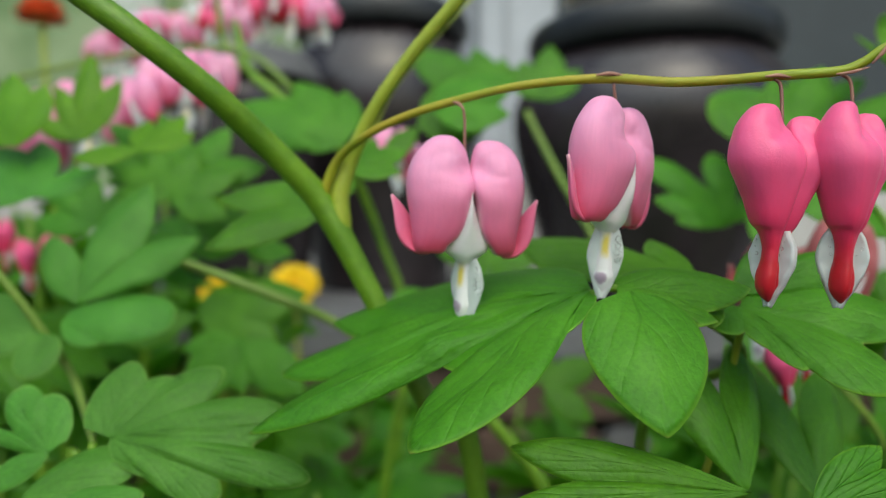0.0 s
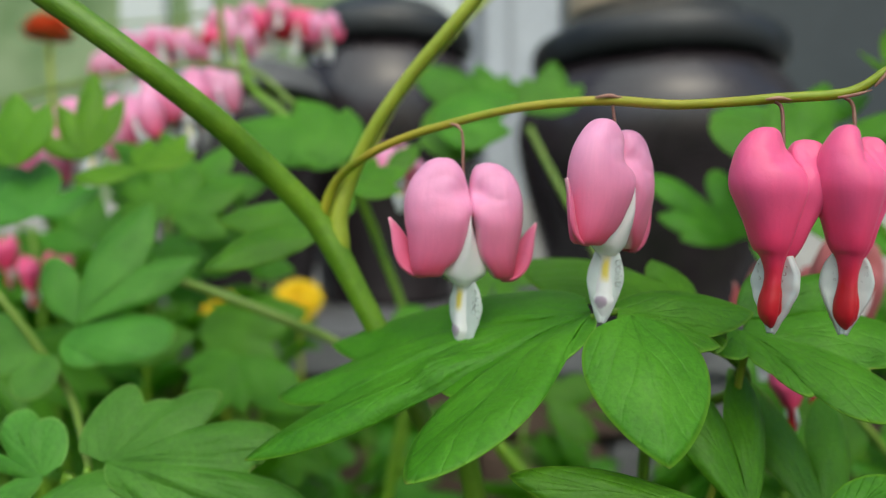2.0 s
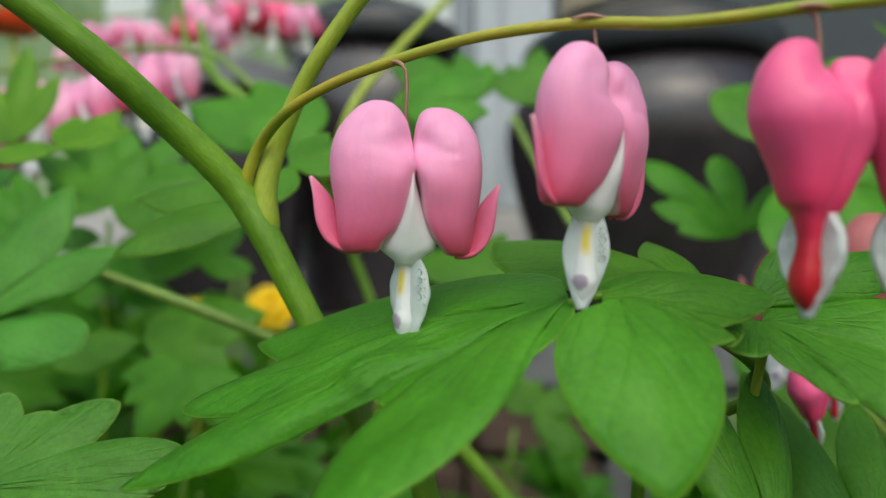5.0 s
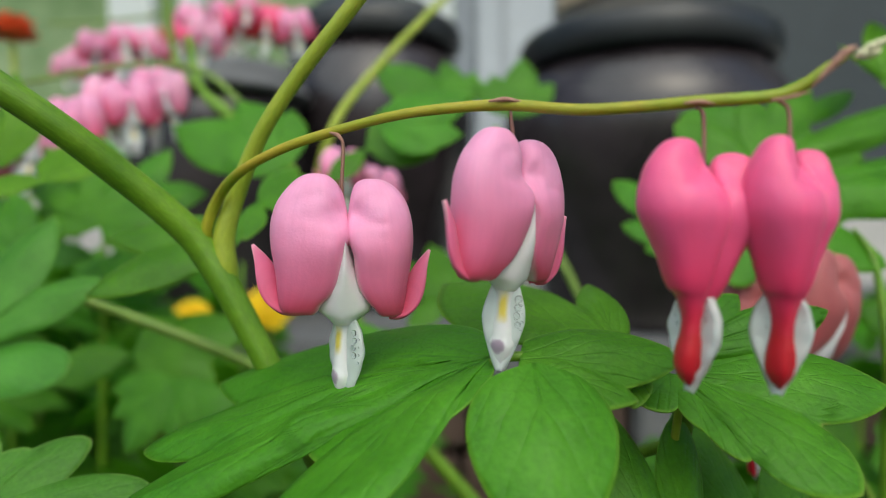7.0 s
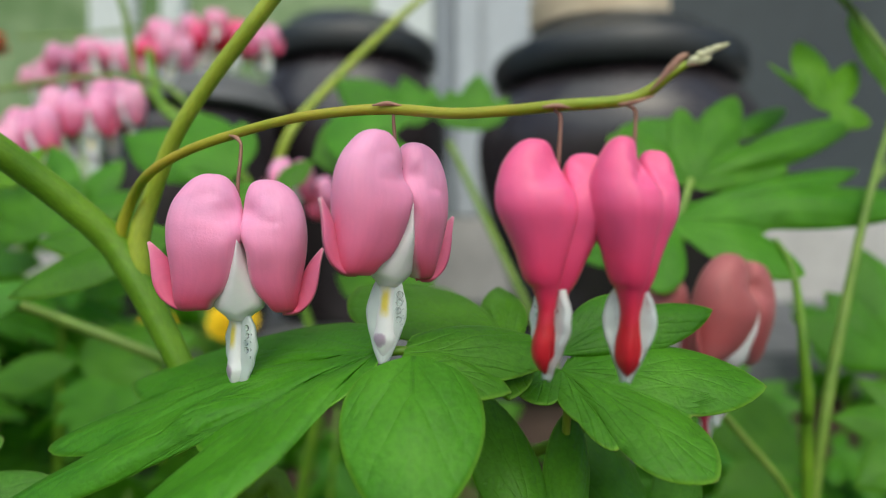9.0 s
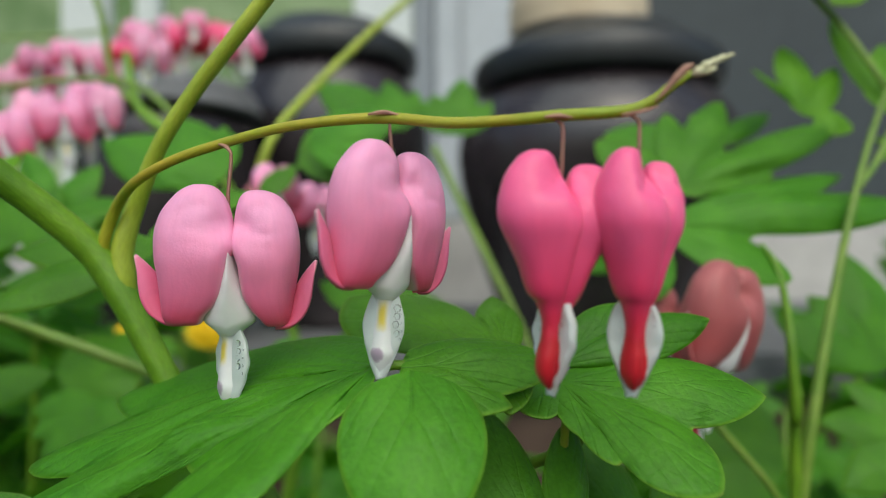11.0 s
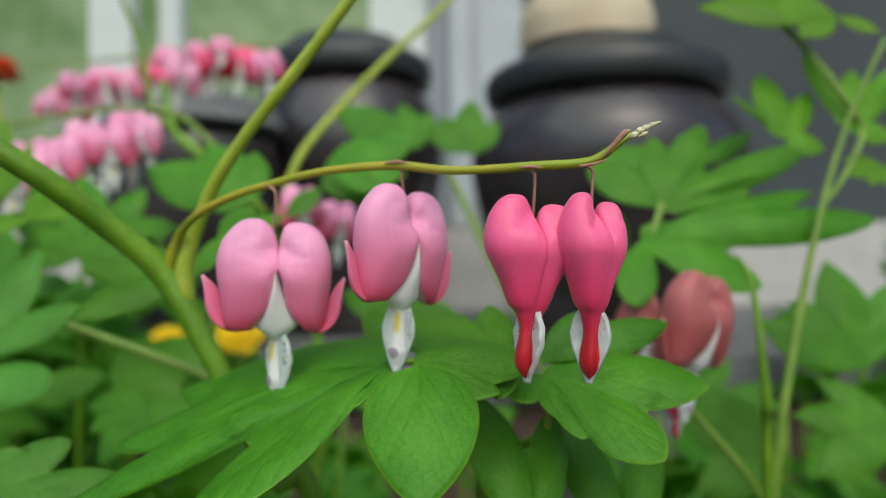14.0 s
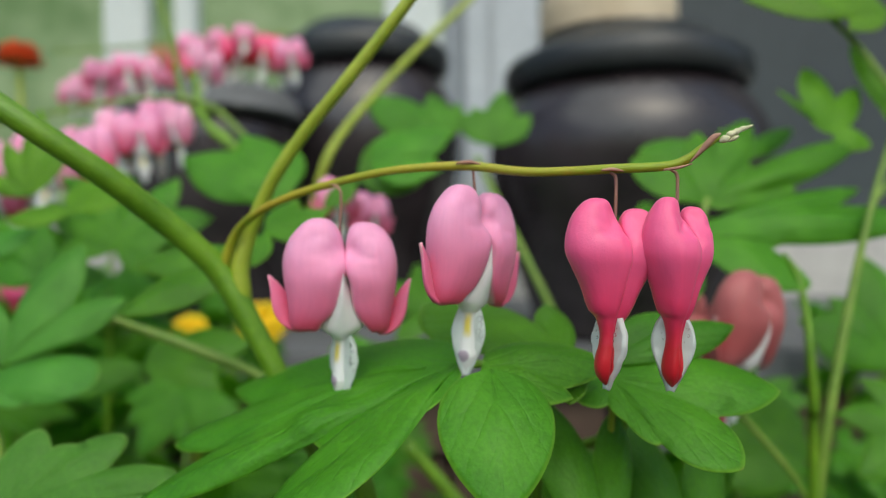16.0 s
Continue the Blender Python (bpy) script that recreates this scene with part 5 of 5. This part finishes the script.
open_flower(pose(-0.2030, 0.3125, 0.5362, 7, 10, 0) @ pose(0, 0, 0, 0, 0, 20) @ Matrix.Scale(1.00, 4), PETAL, 61, "pink heart-shaped flower hanging in a row behind the plant", "flowers in the background rows", fine=2)
open_flower(pose(-0.1626, 0.4630, 0.6378, -7, 2, 0) @ pose(0, 0, 0, 0, 0, 40) @ Matrix.Scale(0.75, 4), PETAL_DEEP, 70, "pink heart-shaped flower hanging in a row behind the plant", "flowers in the background rows", fine=2)
open_flower(pose(-0.1661, 0.4930, 0.6604, -3, 8, 0) @ pose(0, 0, 0, 0, 0, 0) @ Matrix.Scale(0.95, 4), PETAL, 71, "pink heart-shaped flower hanging in a row behind the plant", "flowers in the background rows", fine=2)
open_flower(pose(-0.1471, 0.4728, 0.6434, 1, 14, 0) @ pose(0, 0, 0, 0, 0, 30) @ Matrix.Scale(1.15, 4), PETAL_HAZY, 72, "pink heart-shaped flower hanging in a row behind the plant", "flowers in the background rows", fine=2)
open_flower(pose(-0.1537, 0.5128, 0.6713, 5, -11, 0) @ pose(0, 0, 0, 0, 0, -30) @ Matrix.Scale(0.85, 4), PETAL, 73, "pink heart-shaped flower hanging in a row behind the plant", "flowers in the background rows", fine=2)
open_flower(pose(-0.1345, 0.4926, 0.6572, 9, -5, 0) @ pose(0, 0, 0, 0, 0, 30) @ Matrix.Scale(1.05, 4), PETAL_DEEP, 74, "pink heart-shaped flower hanging in a row behind the plant", "flowers in the background rows", fine=2)
open_flower(pose(-0.1224, 0.4825, 0.6654, -12, 1, 0) @ pose(0, 0, 0, 0, 0, 0) @ Matrix.Scale(0.75, 4), PETAL, 75, "pink heart-shaped flower hanging in a row behind the plant", "flowers in the background rows", fine=2)
open_flower(pose(-0.1290, 0.5226, 0.6654, -8, 7, 0) @ pose(0, 0, 0, 0, 0, 60) @ Matrix.Scale(0.95, 4), PETAL_HAZY, 76, "pink heart-shaped flower hanging in a row behind the plant", "flowers in the background rows", fine=2)
open_flower(pose(-0.1074, 0.4923, 0.6578, -4, 13, 0) @ pose(0, 0, 0, 0, 0, -20) @ Matrix.Scale(1.15, 4), PETAL_DEEP, 77, "pink heart-shaped flower hanging in a row behind the plant", "flowers in the background rows", fine=2)
open_flower(pose(-0.1025, 0.5023, 0.6504, 0, -12, 0) @ pose(0, 0, 0, 0, 0, 30) @ Matrix.Scale(0.85, 4), PETAL_HAZY, 78, "pink heart-shaped flower hanging in a row behind the plant", "flowers in the background rows", fine=2)
open_flower(pose(-0.0886, 0.4821, 0.6524, 4, -6, 0) @ pose(0, 0, 0, 0, 0, 0) @ Matrix.Scale(1.05, 4), PETAL, 79, "pink heart-shaped flower hanging in a row behind the plant", "flowers in the background rows", fine=2)
open_flower(pose(-0.2477, 0.4740, 0.6218, 8, 0, 0) @ pose(0, 0, 0, 0, 0, 30) @ Matrix.Scale(0.75, 4), PETAL_HAZY, 80, "pink heart-shaped flower hanging in a row behind the plant", "flowers in the background rows", fine=2)
open_flower(pose(-0.2219, 0.4637, 0.6332, 12, 6, 0) @ pose(0, 0, 0, 0, 0, 50) @ Matrix.Scale(0.95, 4), PETAL, 81, "pink heart-shaped flower hanging in a row behind the plant", "flowers in the background rows", fine=2)
open_flower(pose(-0.2333, 0.4938, 0.6284, -9, 12, 0) @ pose(0, 0, 0, 0, 0, 0) @ Matrix.Scale(1.15, 4), PETAL_HAZY, 82, "pink heart-shaped flower hanging in a row behind the plant", "flowers in the background rows", fine=2)
open_flower(pose(-0.2073, 0.4735, 0.6411, -5, -13, 0) @ pose(0, 0, 0, 0, 0, 30) @ Matrix.Scale(0.85, 4), PETAL, 83, "pink heart-shaped flower hanging in a row behind the plant", "flowers in the background rows", fine=2)
open_flower(pose(-0.1962, 0.4834, 0.6405, -1, -7, 0) @ pose(0, 0, 0, 0, 0, 0) @ Matrix.Scale(1.05, 4), PETAL_HAZY, 84, "pink heart-shaped flower hanging in a row behind the plant", "flowers in the background rows", fine=2)
open_flower(pose(-0.1843, 0.4932, 0.6364, 3, -1, 0) @ pose(0, 0, 0, 0, 0, -40) @ Matrix.Scale(0.75, 4), PETAL, 85, "pink heart-shaped flower hanging in a row behind the plant", "flowers in the background rows", fine=2)
open_flower(pose(-0.2605, 0.5141, 0.6359, 7, 5, 0) @ pose(0, 0, 0, 0, 0, 20) @ Matrix.Scale(0.95, 4), PETAL_HAZY, 86, "pink heart-shaped flower hanging in a row behind the plant", "flowers in the background rows", fine=2)
open_flower(pose(-0.1751, 0.5330, 0.6668, 11, 11, 0) @ pose(0, 0, 0, 0, 0, 60) @ Matrix.Scale(1.15, 4), PETAL, 87, "pink heart-shaped flower hanging in a row behind the plant", "flowers in the background rows", fine=2)
open_flower(pose(-0.1577, 0.5429, 0.6610, -10, -14, 0) @ pose(0, 0, 0, 0, 0, 10) @ Matrix.Scale(0.85, 4), PETAL_HAZY, 88, "pink heart-shaped flower hanging in a row behind the plant", "flowers in the background rows", fine=2)
open_flower(pose(-0.1317, 0.5525, 0.6741, -6, -8, 0) @ pose(0, 0, 0, 0, 0, -30) @ Matrix.Scale(1.05, 4), PETAL, 89, "pink heart-shaped flower hanging in a row behind the plant", "flowers in the background rows", fine=2)
open_flower(pose(-0.2248, 0.5237, 0.6410, -2, -2, 0) @ pose(0, 0, 0, 0, 0, 0) @ Matrix.Scale(0.75, 4), PETAL_HAZY, 90, "pink heart-shaped flower hanging in a row behind the plant", "flowers in the background rows", fine=2)
open_flower(pose(-0.2512, 0.5439, 0.6490, 2, 4, 0) @ pose(0, 0, 0, 0, 0, 40) @ Matrix.Scale(0.95, 4), PETAL, 91, "pink heart-shaped flower hanging in a row behind the plant", "flowers in the background rows", fine=2)
shut_flower(pose(-0.2247, 0.3299, 0.4950, 3, -6, 0) @ pose(0, 0, 0, 0, 0, 40) @ Matrix.Scale(0.9, 4), PETAL_DEEP, 110, "deep pink closed flower hanging behind the leafy plant", "flowers in the background rows", fine=2)
shut_flower(pose(-0.2118, 0.3299, 0.4845, 7, 0, 0) @ pose(0, 0, 0, 0, 0, -30) @ Matrix.Scale(0.9, 4), PETAL_DEEP, 111, "deep pink closed flower hanging behind the leafy plant", "flowers in the background rows", fine=2)
shut_flower(pose(-0.2020, 0.3399, 0.4869, 11, 6, 0) @ pose(0, 0, 0, 0, 0, 30) @ Matrix.Scale(0.9, 4), PETAL_DEEP, 112, "deep pink closed flower hanging behind the leafy plant", "flowers in the background rows", fine=2)
open_flower(pose(-0.0190, 0.2621, 0.5298, -7, -3, 0) @ pose(0, 0, 0, 0, 0, 20) @ Matrix.Scale(0.8, 4), PETAL, 95, "pink heart-shaped flower hanging in a row behind the plant", "flowers in the background rows", fine=2)
open_flower(pose(-0.0086, 0.2918, 0.5248, -3, 3, 0) @ pose(0, 0, 0, 0, 0, 30) @ Matrix.Scale(0.85, 4), PETAL, 96, "pink heart-shaped flower hanging in a row behind the plant", "flowers in the background rows", fine=2)
open_flower(pose(0.1117, 0.1807, 0.4912, 1, 9, 0) @ pose(0, 0, 0, 0, 0, 35) @ Matrix.Scale(1.25, 4), PETAL_OLD, 97, "faded brownish pink flower hanging among leaves", "flowers in the background rows", fine=2)
open_flower(pose(0.1044, 0.1958, 0.4845, 5, 15, 0) @ pose(0, 0, 0, 0, 0, -30) @ Matrix.Scale(1.1, 4), PETAL_OLD, 98, "faded brownish pink flower hanging among leaves", "flowers in the background rows", fine=2)
shut_flower(pose(0.0835, 0.1584, 0.4675, 9, -10, 0) @ pose(0, 0, 0, 0, 0, 10) @ Matrix.Scale(0.62, 4), PETAL_DEEP, 99, "deep pink flower half hidden behind the leaf", "flowers in the background rows", fine=2)
shut_flower(pose(0.1074, 0.1908, 0.4660, -8, 2, 0) @ pose(0, 0, 0, 0, 0, 20) @ Matrix.Scale(0.6, 4), PETAL_DEEP, 101, "small pink flower under the leaf", "flowers in the background rows", fine=2)
tube("flower_stem_back", [(-0.2218, 0.3135, 0.5593, 0.00101), (-0.1949, 0.3140, 0.5674, 0.00111), (-0.1613, 0.3143, 0.5741, 0.00121), (-0.1256, 0.3197, 0.5808, 0.00123), (-0.0941, 0.3195, 0.5780, 0.00143), (-0.0711, 0.3135, 0.5593, 0.00161)], STEM_LIGHT, back_plant, 8)
tube("flower_stem_back", [(-0.2849, 0.5142, 0.6604, 0.00119), (-0.2265, 0.5236, 0.6665, 0.00138), (-0.1740, 0.5430, 0.6807, 0.00161), (-0.1047, 0.5522, 0.6847, 0.00146)], STEM_LIGHT, back_plant, 8)
tube("flower_stem_back", [(-0.1206, 0.3226, 0.6372, 0.00139), (-0.1112, 0.3226, 0.6112, 0.00151), (-0.1048, 0.3226, 0.5795, 0.00161), (-0.0788, 0.3124, 0.5587, 0.00167)], STEM_LIGHT, back_plant, 8)
dandelion((-0.1043, 0.4580, 0.4492), 0.0184, 523)
dandelion((-0.1711, 0.4940, 0.4393), 0.0148, 305)
dandelion((-0.2739, 0.5950, 0.4535), 0.0177, 185)
red_flower((-0.3079, 0.5083, 0.6456), 0.02)

# ---- earthenware jars on the low wall ----
TOP = 0.405
jar((0.2225, 0.7087, TOP), 0.2818, 0.128, True)
jar((-0.0811, 0.8717, TOP), 0.3451, 0.113, False)
crock((-0.2272, 0.7137, TOP), 0.2513, 0.085)


# ---- low wall of brown and grey blocks ----
wall_low = tagged(thing("low_wall", pose(0, 0.6, 0)), "low garden wall of brown and grey rough blocks", "wall", kind="structure")
rnd = random.Random(8)
for row in range(6):
    z0 = TOP - 0.04 - 0.066 * (row + 1)
    x = -1.0 - 0.07 * (row % 2)
    while x < 1.2:
        wdt = 0.11 + 0.05 * rnd.random()
        b = box("brick", (x, 0.60 + 0.012 * rnd.random(), z0 + 0.004), (x + wdt - 0.006, 0.70, z0 + 0.062), rnd.choice((BRICK, BRICK, STONE)), None, 0.005)
        b.parent = wall_low
        b.matrix_parent_inverse = wall_low.matrix_basis.inverted()
        x += wdt
slab = box("wall_slab", (-1.1, 0.585, TOP - 0.04), (1.3, 1.12, TOP), STONE, None, 0.006)
tagged(slab, "grey stone slab on top of the low wall", "slab", kind="structure")

# ---- the house behind ----
house = tagged(thing("wall_north", pose(0, 1.2, 0)), "house wall with a white-framed window above a pale plinth", "wall", kind="structure")


def house_part(name, lo, hi, mat, bevel=0.004):
    ob = box(name, lo, hi, mat, None, bevel)
    ob.parent = house
    ob.matrix_parent_inverse = house.matrix_basis.inverted()
    return ob


house_part("plinth", (-2.5, 1.11, 0.0), (2.6, 1.45, 0.545), LEDGE, 0.008)
house_part("panel", (0.20, 1.17, 0.549), (2.6, 1.35, 2.6), WALL)
house_part("panel", (-2.5, 1.22, 0.549), (-1.4, 1.35, 2.6), WALL)
house_part("frame", (-0.076, 1.15, 0.549), (0.024, 1.3, 2.6), CURTAIN)
house_part("frame", (0.026, 1.155, 0.549), (0.062, 1.3, 2.6), FRAME_DARK)
house_part("frame", (0.064, 1.14, 0.549), (0.107, 1.3, 2.6), FRAME)
house_part("frame", (0.109, 1.155, 0.549), (0.198, 1.3, 2.6), FRAME)
house_part("frame", (-0.60, 1.2, 0.552), (-0.52, 1.236, 2.6), CURTAIN)
house_part("frame", (-0.47, 1.2, 0.552), (-0.43, 1.236, 2.6), CURTAIN)
house_part("frame", (-0.40, 1.205, 0.552), (-0.09, 1.236, 0.60), FRAME)

ground = box("ground", (-30, -30, -0.3), (30, 30, 0.0), SOIL, None, 0)
tagged(ground, "dark garden soil under the plants", "ground", kind="structure")

# added backdrop: takes the place of glass that reflects the garden
hedge = box("backdrop", (-9, 6.0, 0), (5, 6.4, 5.0), MIRRORED_GREEN, None, 0)
tagged(hedge, "green backdrop in place of the greenery mirrored in the window glass", "hedge", kind="structure")


# ---- undergrowth that fills the bed behind the flowers ----
def leaf_mesh(seed):
    """One lobed leaf whose mesh the undergrowth shares."""
    rnd = random.Random(seed)
    lobes = [(0, 52, 18, 0.85, 0.72, 0, 0)]
    for side in (-1, 1):
        lobes.append((side * (38 + 12 * rnd.random()), 40 + 8 * rnd.random(), 15, 0.85, 0.72, 4, 0))
        lobes.append((side * (24 + 6 * rnd.random()), 30, 11, 0.85, 0.72, 20, 0))
        lobes.append((side * (78 + 14 * rnd.random()), 30, 13, 0.85, 0.72, 2, 0))
    ob = leaflet("leaf_pattern", lobes, LEAF_SHADED, None, pose(0, 0, 0), seed=seed, thick=0, rays=130, rings=8, arch=0.1, fold=0.14)
    me = ob.data
    bpy.data.objects.remove(ob)
    return me


patterns = [leaf_mesh(k) for k in range(5)]


def bush(x, y, top, spread, count, seed, mats):
    """A clump of leafy stems on the soil with leaves at many heights."""
    rnd = random.Random(seed)
    ob = tagged(thing("leafy_clump", pose(x, y, 0)), "dense clump of green lobed leaves in the shaded bed", "plant", "clumps of undergrowth")
    stems = []
    for k in range(5):
        a = rnd.random() * 6.28
        tx, ty, tz = spread * 0.7 * math.cos(a), spread * 0.7 * math.sin(a), top * (0.75 + 0.25 * rnd.random())
        s = tube("stem", [(tx * 0.1, ty * 0.1, -0.005, 0.003), (tx * 0.5, ty * 0.5, tz * 0.55, 0.0024), (tx, ty, tz, 0.0014)], STEM, None, 7, 5)
        s.parent = ob
        stems.append((tx, ty, tz))
    for k in range(count):
        tx, ty, tz = stems[k % 5]
        h = 1 - 0.5 * rnd.random() ** 1.5
        lf = new("leaf", rnd.choice(patterns))
        lf.parent = ob
        f = 0.3 + 0.7 * h
        lf.matrix_basis = pose(tx * f + spread * 0.35 * (rnd.random() - 0.5), ty * f + spread * 0.35 * (rnd.random() - 0.5), tz * h,
                               20 + 35 * rnd.random(), -25 + 50 * rnd.random(), 360 * rnd.random()) @ Matrix.Scale(0.7 + 0.6 * rnd.random(), 4)
    return ob


for n, (bx, by, top, spread) in enumerate([(-0.16, 0.32, 0.45, 0.09), (-0.05, 0.34, 0.42, 0.08), (0.05, 0.30, 0.40, 0.07), (0.13, 0.33, 0.42, 0.08), (0.22, 0.35, 0.46, 0.09),
                                           (-0.29, 0.38, 0.50, 0.10), (-0.18, 0.46, 0.47, 0.10), (0.00, 0.48, 0.42, 0.09), (0.15, 0.47, 0.43, 0.09), (0.30, 0.47, 0.47, 0.10),
                                           (-0.40, 0.50, 0.55, 0.11), (0.43, 0.46, 0.50, 0.11), (-0.12, 0.23, 0.41, 0.06), 
                                           (-0.62, 0.80, 0.70, 0.13), (-0.75, 0.70, 0.66, 0.13), (-0.50, 0.62, 0.55, 0.12), (-0.22, 0.56, 0.52, 0.09), (-0.31, 0.48, 0.53, 0.09), (-0.20, 0.40, 0.51, 0.07), (-0.13, 0.42, 0.49, 0.06), (-0.27, 0.42, 0.51, 0.07), (-0.35, 0.60, 0.56, 0.09)]):
    bush(bx, by, top, spread, 19, 40 + n, None)

pipe = revolve("terracotta_pipe", [(0.0, 0.0), (0.024, 0.0), (0.024, 0.27), (0.028, 0.275), (0.028, 0.30), (0.02, 0.302), (0.0, 0.302)], TERRACOTTA)
pipe.location = (-0.47, 1.165, 0.545)
tagged(pipe, "slim terracotta pipe standing on the pale plinth", "pipe")
